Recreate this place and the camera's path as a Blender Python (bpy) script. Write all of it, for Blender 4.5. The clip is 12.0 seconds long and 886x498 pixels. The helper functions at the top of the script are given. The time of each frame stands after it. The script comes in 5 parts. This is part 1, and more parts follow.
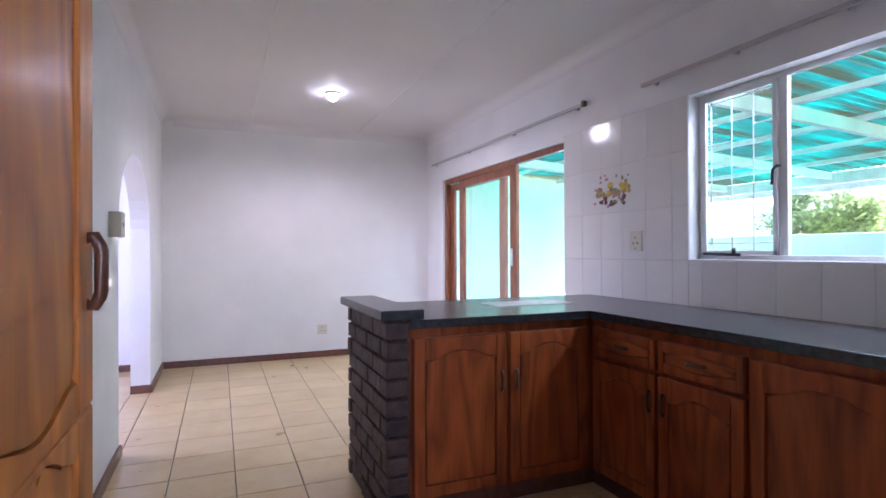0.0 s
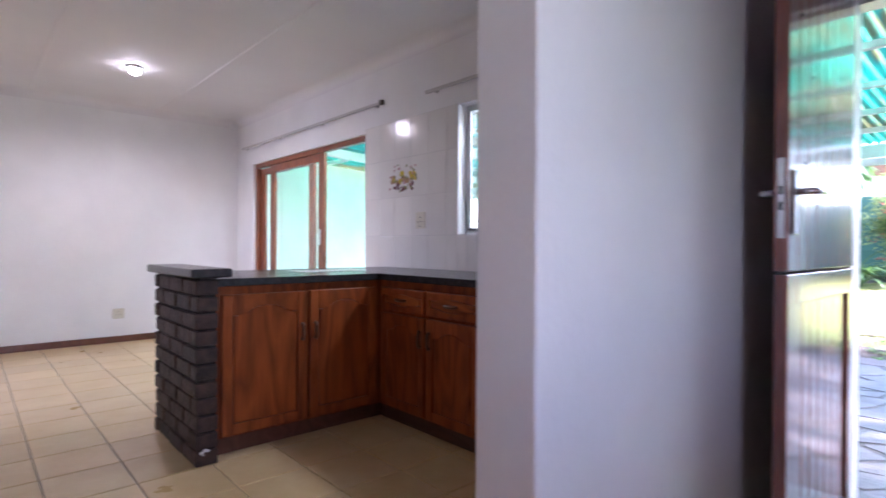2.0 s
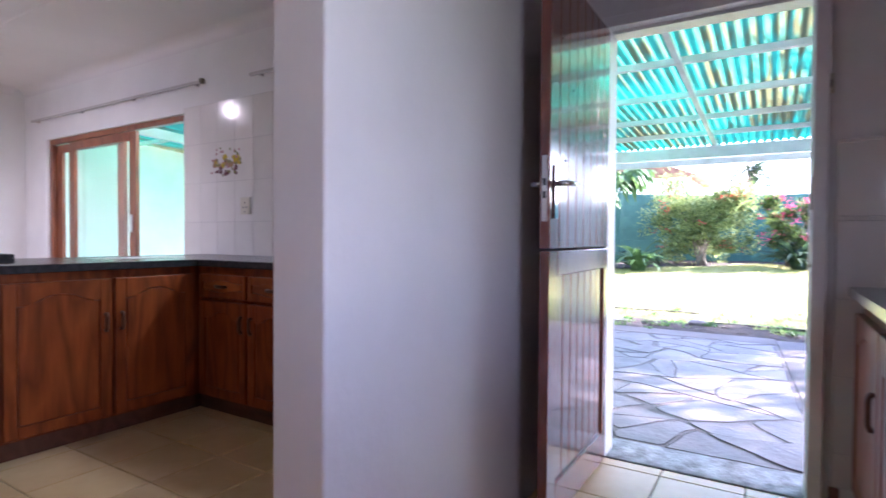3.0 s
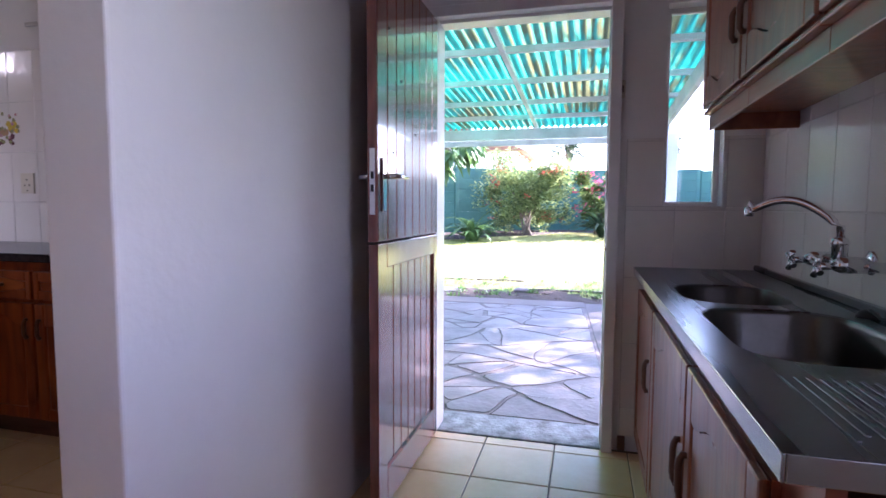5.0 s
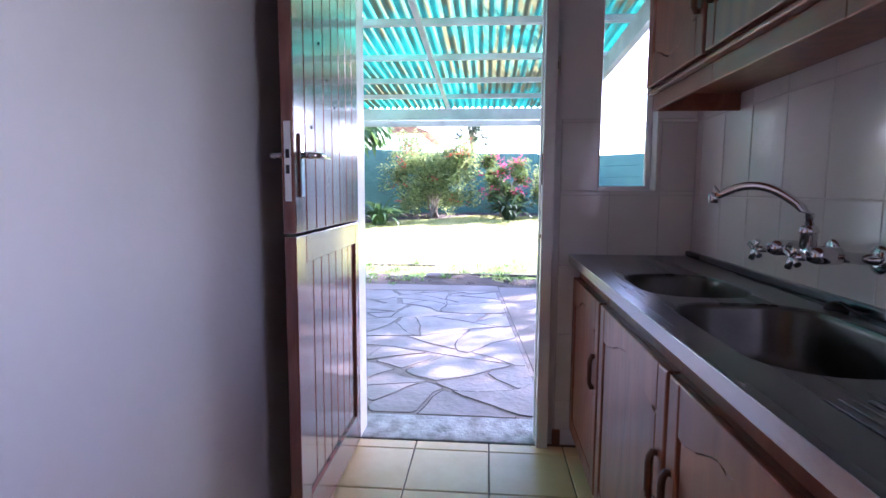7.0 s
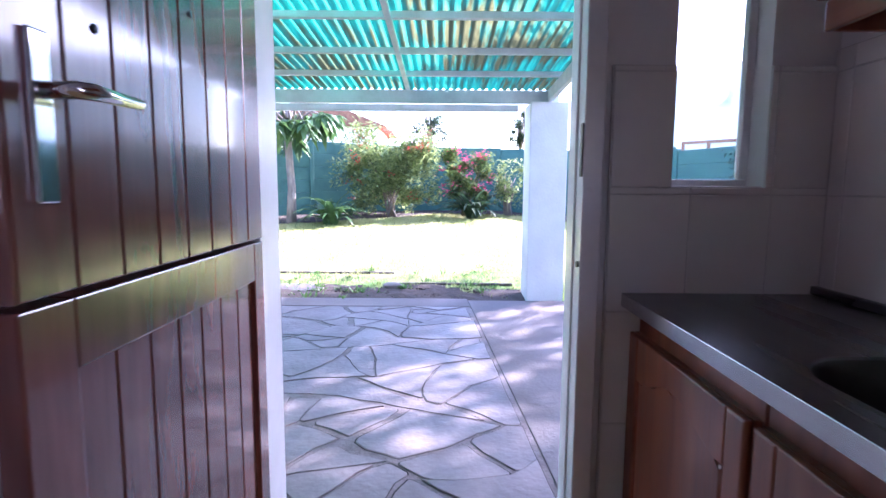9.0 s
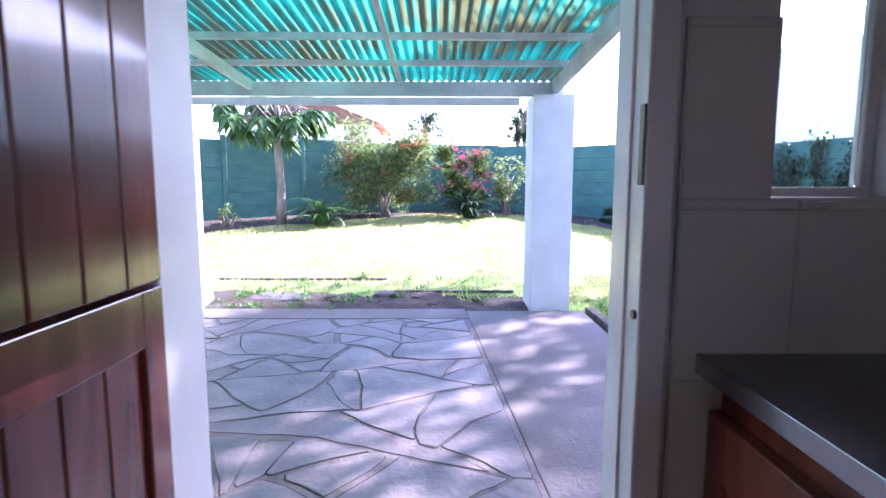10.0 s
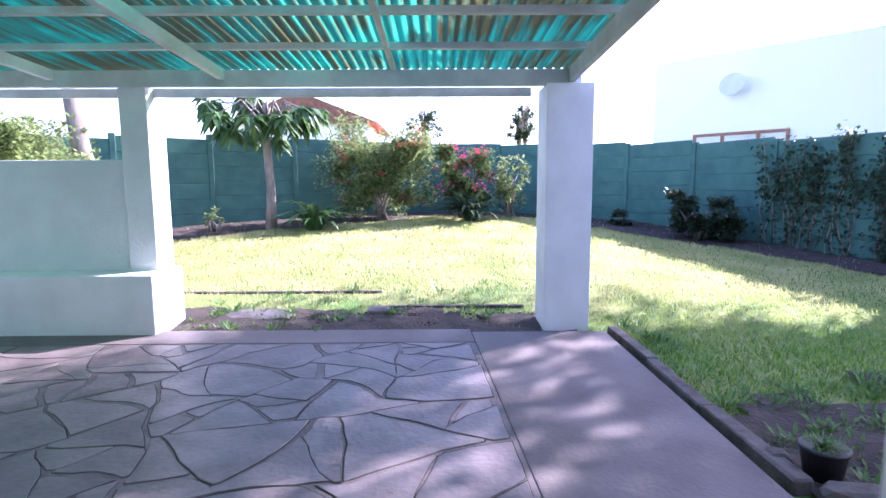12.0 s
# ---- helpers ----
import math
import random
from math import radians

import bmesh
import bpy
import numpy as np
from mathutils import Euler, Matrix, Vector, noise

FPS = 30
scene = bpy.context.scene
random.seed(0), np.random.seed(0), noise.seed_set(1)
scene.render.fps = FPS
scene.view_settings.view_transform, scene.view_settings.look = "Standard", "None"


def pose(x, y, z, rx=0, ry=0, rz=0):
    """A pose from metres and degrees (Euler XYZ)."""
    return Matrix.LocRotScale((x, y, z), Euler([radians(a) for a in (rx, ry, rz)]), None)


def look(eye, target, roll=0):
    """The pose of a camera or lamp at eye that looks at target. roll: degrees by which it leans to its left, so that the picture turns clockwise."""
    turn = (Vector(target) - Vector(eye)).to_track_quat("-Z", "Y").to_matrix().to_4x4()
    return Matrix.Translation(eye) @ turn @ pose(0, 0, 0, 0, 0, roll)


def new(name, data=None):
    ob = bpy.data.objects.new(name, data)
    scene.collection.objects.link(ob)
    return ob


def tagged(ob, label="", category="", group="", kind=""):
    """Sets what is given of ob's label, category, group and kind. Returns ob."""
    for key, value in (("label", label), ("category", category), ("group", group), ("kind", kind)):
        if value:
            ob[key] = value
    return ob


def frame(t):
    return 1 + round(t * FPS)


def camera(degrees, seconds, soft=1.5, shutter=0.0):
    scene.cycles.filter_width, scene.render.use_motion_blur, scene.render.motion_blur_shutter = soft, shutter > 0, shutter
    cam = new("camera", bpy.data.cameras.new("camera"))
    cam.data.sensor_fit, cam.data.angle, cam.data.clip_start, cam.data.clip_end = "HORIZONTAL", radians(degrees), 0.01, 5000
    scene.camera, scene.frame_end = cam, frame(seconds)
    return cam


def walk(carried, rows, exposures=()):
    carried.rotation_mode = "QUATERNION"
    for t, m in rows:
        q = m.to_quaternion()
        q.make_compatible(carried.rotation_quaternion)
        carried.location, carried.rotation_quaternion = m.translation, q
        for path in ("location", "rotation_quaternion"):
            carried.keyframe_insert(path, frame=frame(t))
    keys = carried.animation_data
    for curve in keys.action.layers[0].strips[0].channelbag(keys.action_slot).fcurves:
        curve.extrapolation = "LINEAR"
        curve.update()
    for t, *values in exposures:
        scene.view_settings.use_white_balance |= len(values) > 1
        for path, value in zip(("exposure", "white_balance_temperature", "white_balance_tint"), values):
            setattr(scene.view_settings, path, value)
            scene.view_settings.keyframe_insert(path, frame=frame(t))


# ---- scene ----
cam = camera(79.0, 12.0, shutter=0.4)
METRES, EYE, TILT, LEAN, TURN = 2.8, 1.167, 0.0, 0.0, -25.1
PATH = [
    (0, (-0.361, 3.144, 1.215), (0.406, 4.991, 1.224), -0.2),
    (0.5, (-0.382, 3.073, 1.201), (0.458, 4.888, 1.198), 0.0),
    (1, (-0.417, 2.963, 1.173), (0.52, 4.73, 1.165), 0.2),
    (1.5, (-0.44, 2.86, 1.146), (0.634, 4.547, 1.134), 0.2),
    (2, (-0.543, 2.634, 1.083), (0.789, 4.126, 1.071), 0.3),
    (2.5, (-0.536, 2.552, 1.057), (0.994, 3.841, 1.04), 0.3),
    (3, (-0.577, 2.455, 1.05), (1.126, 3.504, 1.008), 0.4),
    (3.5, (-0.593, 2.409, 1.056), (1.208, 3.277, 0.989), 0.4),
    (5.5, (-0.514, 2.429, 1.148), (1.435, 2.844, 0.973), 0.2),
    (6, (-0.475, 2.469, 1.147), (1.491, 2.784, 0.958), 0.2),
    (6.5, (-0.422, 2.517, 1.145), (1.554, 2.749, 0.937), 0.3),
    (7, (-0.326, 2.564, 1.144), (1.655, 2.724, 0.927), 0.3),
    (9, (0.655, 2.673, 1.142), (2.641, 2.673, 0.913), 0.4),
    (9.5, (0.888, 2.674, 1.155), (2.874, 2.667, 0.92), 0.2),
    (10, (1.108, 2.664, 1.17), (3.094, 2.652, 0.932), 0.1),
    (10.5, (1.305, 2.644, 1.179), (3.29, 2.634, 0.938), -0.2),
    (11, (1.466, 2.663, 1.193), (3.451, 2.65, 0.952), -0.2),
    (11.5, (1.608, 2.67, 1.186), (3.593, 2.656, 0.948), -0.2),
    (12, (1.753, 2.676, 1.191), (3.739, 2.662, 0.953), -0.3),
]
EXPOSURES = [(0, 3.65, 5500, 31), (1.5, 3.65, 5700, 31), (2.5, 3.6, 5800, 33), (5.5, 3.35, 5750, 38), (7.0, 3.35, 5700, 39), (9.0, 2.95, 5500, 40), (10.5, 2.55, 5500, 40), (12, 2.1, 5650, 40)]
walk(cam, [(t, look(eye, target, roll)) for t, eye, target, roll in PATH], EXPOSURES)
LENS_SOFT = 1.5
# ---- light ----
world = bpy.data.worlds.new("sky")
scene.world = world
world.use_nodes = True
SUN_EL, SUN_FROM = 32.0, (0.60, -0.80)
_wn = world.node_tree
_sky = _wn.nodes.new("ShaderNodeTexSky")
_sky.sky_type, _sky.sun_disc = "NISHITA", False
_sky.sun_elevation = radians(SUN_EL)
_sky.sun_rotation = math.atan2(SUN_FROM[0], SUN_FROM[1])
_bg = _wn.nodes["Background"]
_wn.links.new(_sky.outputs[0], _bg.inputs[0])
_bg.inputs[1].default_value = 0.15
sun = new("sun", bpy.data.lights.new("sun", "SUN"))
sun.data.energy, sun.data.angle, sun.data.color = 5.0, radians(0.5), (1.0, 0.95, 0.86)
_h = Vector((SUN_FROM[0], SUN_FROM[1], 0)).normalized() * math.cos(radians(SUN_EL))
sun.matrix_world = look((_h.x * 30, _h.y * 30, 30 * math.sin(radians(SUN_EL))), (0, 0, 0))
lamp = new("ceiling_lamp_light", bpy.data.lights.new("ceiling_lamp_light", "SPOT"))
lamp.data.energy, lamp.data.color, lamp.data.shadow_soft_size = 5.0, (1.0, 0.95, 0.92), 0.04
lamp.data.spot_size, lamp.data.spot_blend = radians(172), 0.6
lamp.location = (0.57, 7.93, 2.50)
# added area lamps in openings assumed out of view brighten scullery and hall
for nm, loc, size, tgt, en in (("added_fill_south", (-0.3, 1.60, 1.5), (0.8, 1.0), (-0.3, 3.2, 1.35), 0.9),
                               ("added_fill_hall", (-2.9, 7.6, 1.5), (1.2, 1.2), (-1, 7.6, 1.5), 5.0)):
    a = new(nm, bpy.data.lights.new(nm, "AREA"))
    a.data.shape, a.data.size, a.data.size_y, a.data.energy, a.data.color = "RECTANGLE", size[0], size[1], en, (0.74, 0.74, 1.0)
    a.matrix_world = look(loc, tgt)
# added hidden lamps under the carport sheets, as daylight for window and sliding door
for nm, y, wide, en in (("added_fill_window", 4.56, 1.5, 3.4), ("added_fill_door", 7.5, 1.6, 3.0)):
    a = new(nm, bpy.data.lights.new(nm, "AREA"))
    a.data.shape, a.data.size, a.data.size_y, a.data.energy, a.data.color = "RECTANGLE", 0.3, wide, en, (0.88, 0.97, 1.0)
    a.matrix_world = Matrix.Translation((2.40, y, 2.27)) @ Matrix.Rotation(radians(35), 4, "Y")

# ---- materials ----
MATS = {}


def material(name, base, rough=0.6, metal=0.0, var=0.1, scale=6.0, bump=0.1, fine=60.0, second=None, spec=None, per_object=0.0,
             stretch=(1, 1, 1), coat=0.0, ramp=(0.35, 0.65)):
    """Base colour with two scales of variation, fine relief; second: a colour mixed in by the large noise."""
    m = bpy.data.materials.new(name)
    m.use_nodes = True
    nt = m.node_tree
    N, L = nt.nodes, nt.links
    p = N["Principled BSDF"]
    p.inputs["Roughness"].default_value, p.inputs["Metallic"].default_value = rough, metal
    if spec is not None:
        p.inputs["Specular IOR Level"].default_value = spec
    p.inputs["Coat Weight"].default_value = coat
    p.inputs["Coat Roughness"].default_value = 0.12
    tc = N.new("ShaderNodeTexCoord")
    mp = N.new("ShaderNodeMapping")
    mp.inputs["Scale"].default_value = stretch
    L.new(tc.outputs["Object"], mp.inputs["Vector"])
    info = N.new("ShaderNodeObjectInfo")
    off = N.new("ShaderNodeVectorMath")
    off.operation = "SCALE"
    off.inputs[0].default_value = (17, 9, 23)
    L.new(info.outputs["Random"], off.inputs["Scale"])
    L.new(off.outputs[0], mp.inputs["Location"])
    n1, n2 = N.new("ShaderNodeTexNoise"), N.new("ShaderNodeTexNoise")
    n1.inputs["Scale"].default_value, n2.inputs["Scale"].default_value = scale, fine
    n1.inputs["Detail"].default_value, n2.inputs["Detail"].default_value = 5, 3
    for n in (n1, n2):
        L.new(mp.outputs[0], n.inputs["Vector"])
    r = N.new("ShaderNodeMapRange")
    r.inputs["From Min"].default_value, r.inputs["From Max"].default_value = ramp
    L.new(n1.outputs["Fac"], r.inputs["Value"])
    mix = N.new("ShaderNodeMix")
    mix.data_type = "RGBA"
    sec = second or tuple(c * (1 - 2 * var) for c in base)
    mix.inputs["A"].default_value, mix.inputs["B"].default_value = (*base, 1), (*sec, 1)
    L.new(r.outputs[0], mix.inputs["Factor"])
    hsv = N.new("ShaderNodeHueSaturation")
    L.new(mix.outputs["Result"], hsv.inputs["Color"])
    add = N.new("ShaderNodeMath")
    add.operation = "MULTIPLY_ADD"
    add.inputs[1].default_value, add.inputs[2].default_value = var, 1 - var / 2
    L.new(n2.outputs["Fac"], add.inputs[0])
    val = add.outputs[0]
    if per_object:
        a2 = N.new("ShaderNodeMath")
        a2.operation = "MULTIPLY_ADD"
        a2.inputs[1].default_value, a2.inputs[2].default_value = per_object, 1 - per_object / 2
        L.new(info.outputs["Random"], a2.inputs[0])
        a3 = N.new("ShaderNodeMath")
        a3.operation = "MULTIPLY"
        L.new(a2.outputs[0], a3.inputs[0])
        L.new(val, a3.inputs[1])
        val = a3.outputs[0]
    L.new(val, hsv.inputs["Value"])
    L.new(hsv.outputs[0], p.inputs["Base Color"])
    rr = N.new("ShaderNodeMath")
    rr.operation = "MULTIPLY_ADD"
    rr.inputs[1].default_value, rr.inputs[2].default_value = rough * 0.4, rough * 0.8
    L.new(n1.outputs["Fac"], rr.inputs[0])
    L.new(rr.outputs[0], p.inputs["Roughness"])
    if bump:
        b = N.new("ShaderNodeBump")
        b.inputs["Strength"].default_value, b.inputs["Distance"].default_value = bump, 0.01
        mx = N.new("ShaderNodeMath")
        mx.operation = "ADD"
        L.new(n1.outputs["Fac"], mx.inputs[0])
        L.new(n2.outputs["Fac"], mx.inputs[1])
        L.new(mx.outputs[0], b.inputs["Height"])
        L.new(b.outputs[0], p.inputs["Normal"])
    MATS[name] = m
    return m


def wood(name, light, dark, rough=0.35, along="z", coat=0.3, ring=5.0, per_object=0.15):
    """Varnished timber: stretched grain with cathedral figure."""
    m = bpy.data.materials.new(name)
    m.use_nodes = True
    nt = m.node_tree
    N, L = nt.nodes, nt.links
    p = N["Principled BSDF"]
    p.inputs["Specular IOR Level"].default_value = 0.5 if coat > 0.25 else 0.3
    p.inputs["Coat Weight"].default_value, p.inputs["Coat Roughness"].default_value = coat, 0.15
    tc, mp = N.new("ShaderNodeTexCoord"), N.new("ShaderNodeMapping")
    s = {"z": (1, 1, 0.22), "x": (0.22, 1, 1), "y": (1, 0.22, 1)}[along]
    mp.inputs["Scale"].default_value = s
    L.new(tc.outputs["Object"], mp.inputs["Vector"])
    info = N.new("ShaderNodeObjectInfo")
    off = N.new("ShaderNodeVectorMath")
    off.operation = "SCALE"
    off.inputs[0].default_value = (7, 5, 3)
    L.new(info.outputs["Random"], off.inputs["Scale"])
    L.new(off.outputs[0], mp.inputs["Location"])
    base = N.new("ShaderNodeTexNoise")
    base.inputs["Scale"].default_value, base.inputs["Detail"].default_value = ring, 1.5
    L.new(mp.outputs[0], base.inputs["Vector"])
    saw = N.new("ShaderNodeMath")
    saw.operation = "MULTIPLY"
    saw.inputs[1].default_value = 14.0
    L.new(base.outputs["Fac"], saw.inputs[0])
    frac = N.new("ShaderNodeMath")
    frac.operation = "PINGPONG"
    frac.inputs[1].default_value = 1.0
    L.new(saw.outputs[0], frac.inputs[0])
    fine = N.new("ShaderNodeTexNoise")
    fine.inputs["Scale"].default_value, fine.inputs["Detail"].default_value = 90, 3
    mp2 = N.new("ShaderNodeMapping")
    mp2.inputs["Scale"].default_value = tuple(0.08 if c < 1 else 1 for c in s)
    L.new(tc.outputs["Object"], mp2.inputs["Vector"])
    L.new(mp2.outputs[0], fine.inputs["Vector"])
    f2 = N.new("ShaderNodeMath")
    f2.operation = "MULTIPLY_ADD"
    f2.inputs[1].default_value = 0.6
    L.new(fine.outputs["Fac"], f2.inputs[0])
    m3 = N.new("ShaderNodeMath")
    m3.operation = "MULTIPLY"
    m3.inputs[1].default_value = 0.55
    L.new(frac.outputs[0], m3.inputs[0])
    L.new(m3.outputs[0], f2.inputs[2])
    mix = N.new("ShaderNodeMix")
    mix.data_type = "RGBA"
    mix.inputs["A"].default_value, mix.inputs["B"].default_value = (*dark, 1), (*light, 1)
    L.new(f2.outputs[0], mix.inputs["Factor"])
    hsv = N.new("ShaderNodeHueSaturation")
    L.new(mix.outputs["Result"], hsv.inputs["Color"])
    a2 = N.new("ShaderNodeMath")
    a2.operation = "MULTIPLY_ADD"
    a2.inputs[1].default_value, a2.inputs[2].default_value = per_object, 1 - per_object / 2
    L.new(info.outputs["Random"], a2.inputs[0])
    L.new(a2.outputs[0], hsv.inputs["Value"])
    L.new(hsv.outputs[0], p.inputs["Base Color"])
    rg = N.new("ShaderNodeMath")
    rg.operation = "MULTIPLY_ADD"
    rg.inputs[1].default_value, rg.inputs[2].default_value = 0.2, rough - 0.1
    L.new(fine.outputs["Fac"], rg.inputs[0])
    L.new(rg.outputs[0], p.inputs["Roughness"])
    b = N.new("ShaderNodeBump")
    b.inputs["Strength"].default_value, b.inputs["Distance"].default_value = 0.15, 0.004
    L.new(f2.outputs[0], b.inputs["Height"])
    L.new(b.outputs[0], p.inputs["Normal"])
    MATS[name] = m
    return m


M_WALL = material("white_plaster", (0.78, 0.77, 0.76), 0.6, var=0.03, scale=2.5, bump=0.12, fine=35)
M_CEIL = material("ceiling_paint", (0.72, 0.70, 0.70), 0.7, var=0.02, scale=1.5, bump=0.03)
M_OUT = material("white_exterior_plaster", (0.72, 0.74, 0.75), 0.75, var=0.06, scale=3, bump=0.25, fine=50)
M_MINT = material("mint_exterior_plaster", (0.76, 0.86, 0.83), 0.75, var=0.06, scale=2, bump=0.25, fine=50)
M_TILE = material("floor_tile_glaze", (0.56, 0.385, 0.18), 0.30, var=0.10, scale=5, bump=0.05, fine=25, second=(0.62, 0.46, 0.25), per_object=0.12)
M_GROUT = material("floor_grout", (0.13, 0.11, 0.09), 0.9, var=0.15)
M_WTILE = material("wall_tile_glaze", (0.76, 0.735, 0.70), 0.12, var=0.03, scale=3, bump=0.10, fine=14, per_object=0.04)
M_WGROUT = material("wall_tile_grout", (0.64, 0.62, 0.60), 0.9, var=0.1)
M_SKIRT = wood("skirting_wood", (0.16, 0.06, 0.035), (0.07, 0.025, 0.015), 0.4, "y")
M_CAB = wood("kitchen_cabinet_wood", (0.38, 0.088, 0.018), (0.11, 0.019, 0.005), 0.42, "z", 0.08)
M_CABH = wood("kitchen_cabinet_wood_across", (0.43, 0.115, 0.024), (0.11, 0.019, 0.005), 0.42, "y", 0.08)
M_PINE = wood("cupboard_wood", (0.70, 0.25, 0.035), (0.32, 0.085, 0.012), 0.5, "z", 0.03)
M_PINEH = wood("cupboard_wood_across", (0.40, 0.16, 0.045), (0.18, 0.055, 0.015), 0.3, "x", 0.5)
M_SCUL = wood("scullery_cabinet_wood", (0.31, 0.088, 0.040), (0.14, 0.034, 0.016), 0.38, "z", 0.3)
M_SCULH = wood("scullery_cabinet_wood_across", (0.33, 0.10, 0.043), (0.16, 0.040, 0.017), 0.38, "x", 0.3)
M_DOOR = wood("meranti_door_wood", (0.24, 0.066, 0.042), (0.10, 0.027, 0.018), 0.2, "z", 0.8)
M_DOOR.node_tree.nodes["Principled BSDF"].inputs["Coat Roughness"].default_value = 0.09
M_SLIDE = wood("sliding_door_wood", (0.30, 0.10, 0.045), (0.13, 0.04, 0.02), 0.35, "z", 0.3)
M_HANDLE = material("brown_plastic", (0.11, 0.042, 0.022), 0.35, var=0.05, bump=0.02)
M_TOP = material("dark_laminate", (0.042, 0.043, 0.048), 0.24, var=0.2, scale=40, bump=0.04, fine=220)
M_BRICK = material("glazed_dark_brick", (0.070, 0.034, 0.024), 0.62, var=0.3, scale=18, bump=0.5, fine=80, second=(0.028, 0.016, 0.013), per_object=0.4)
M_MORTAR = material("brick_mortar", (0.04, 0.03, 0.026), 0.9, var=0.3, scale=30, bump=0.4)
M_STEEL = material("brushed_steel", (0.18, 0.18, 0.19), 0.28, 1.0, var=0.06, scale=3, bump=0.03, fine=120, stretch=(0.2, 4, 1))
# lighter sink steel: the edge's reflection of the wall is put into the colour
M_EDGE = material("brightened_steel_edge", (0.48, 0.48, 0.50), 0.22, 1.0, var=0.08, scale=6, bump=0.03, fine=90)
# darker sink steel: the shade inside the bowls is put into the colour
M_BOWL = material("shaded_steel_bowl", (0.10, 0.098, 0.085), 0.30, 1.0, var=0.15, scale=8, bump=0.03, fine=90)
M_CHROME = material("chrome", (0.75, 0.75, 0.77), 0.08, 1.0, var=0.02, bump=0)
M_BRASS = material("worn_metal", (0.20, 0.18, 0.15), 0.4, 1.0, var=0.1)
M_FRAME = material("white_gloss_paint", (0.80, 0.80, 0.80), 0.3, var=0.04, scale=8, bump=0.04)
M_PLAS = material("cream_plastic", (0.62, 0.58, 0.47), 0.35, var=0.03, bump=0)
M_BLACK = material("black_rubber", (0.02, 0.02, 0.022), 0.5, var=0.1)
M_BEAM = material("white_painted_timber", (0.62, 0.66, 0.66), 0.6, var=0.12, scale=4, bump=0.2, fine=40)
M_FENCE = material("green_painted_concrete", (0.055, 0.17, 0.135), 0.75, var=0.12, scale=3, bump=0.3, fine=30, per_object=0.1, second=(0.04, 0.13, 0.11))
M_SOIL = material("soil", (0.034, 0.024, 0.020), 0.95, var=0.35, scale=6, bump=1.0, fine=35, second=(0.070, 0.050, 0.042))
M_CONC = material("patio_concrete", (0.175, 0.146, 0.148), 0.75, var=0.2, scale=2.0, bump=0.4, fine=45, second=(0.13, 0.107, 0.107))
M_STONE = material("patio_slate", (0.185, 0.150, 0.154), 0.50, var=0.16, scale=4, bump=0.45, fine=30, second=(0.120, 0.096, 0.099), per_object=0.18)
M_JOINT = material("stone_joint", (0.10, 0.086, 0.084), 0.95, var=0.3, scale=20, bump=0.6)
M_MORT = material("paving_mortar", (0.170, 0.138, 0.142), 0.8, var=0.2, scale=9, bump=0.6, fine=60, second=(0.115, 0.093, 0.094))
# worn patches; the daylight's pale blue is put into the base colour
M_STEP = material("worn_daylit_step", (0.30, 0.31, 0.34), 0.7, var=0.3, scale=14, bump=0.6, fine=50, second=(0.15, 0.15, 0.16))
M_CRACK = material("open_joint_shade", (0.030, 0.025, 0.024), 0.95, var=0.3, scale=20, bump=0.6)
M_KERB = material("old_kerb_concrete", (0.15, 0.128, 0.118), 0.9, var=0.25, scale=8, bump=0.5)
M_LAWN = material("lawn_ground", (0.08, 0.17, 0.025), 0.9, var=0.35, scale=1.6, bump=0.7, fine=40, second=(0.24, 0.25, 0.09))
M_BARK = material("pale_bark", (0.30, 0.26, 0.22), 0.9, var=0.25, scale=9, bump=0.6, fine=40, stretch=(1, 1, 0.3))
M_ROOFTILE = material("roof_tiles", (0.30, 0.13, 0.09), 0.8, var=0.2, scale=5)
M_HOUSE = material("neighbour_wall", (0.94, 0.925, 0.91), 0.8, var=0.0, bump=0.02)
M_POT = material("black_plant_pot", (0.025, 0.025, 0.028), 0.5, var=0.1)
M_WHITE_ROD = material("painted_curtain_rail", (0.50, 0.48, 0.46), 0.4, var=0.05)


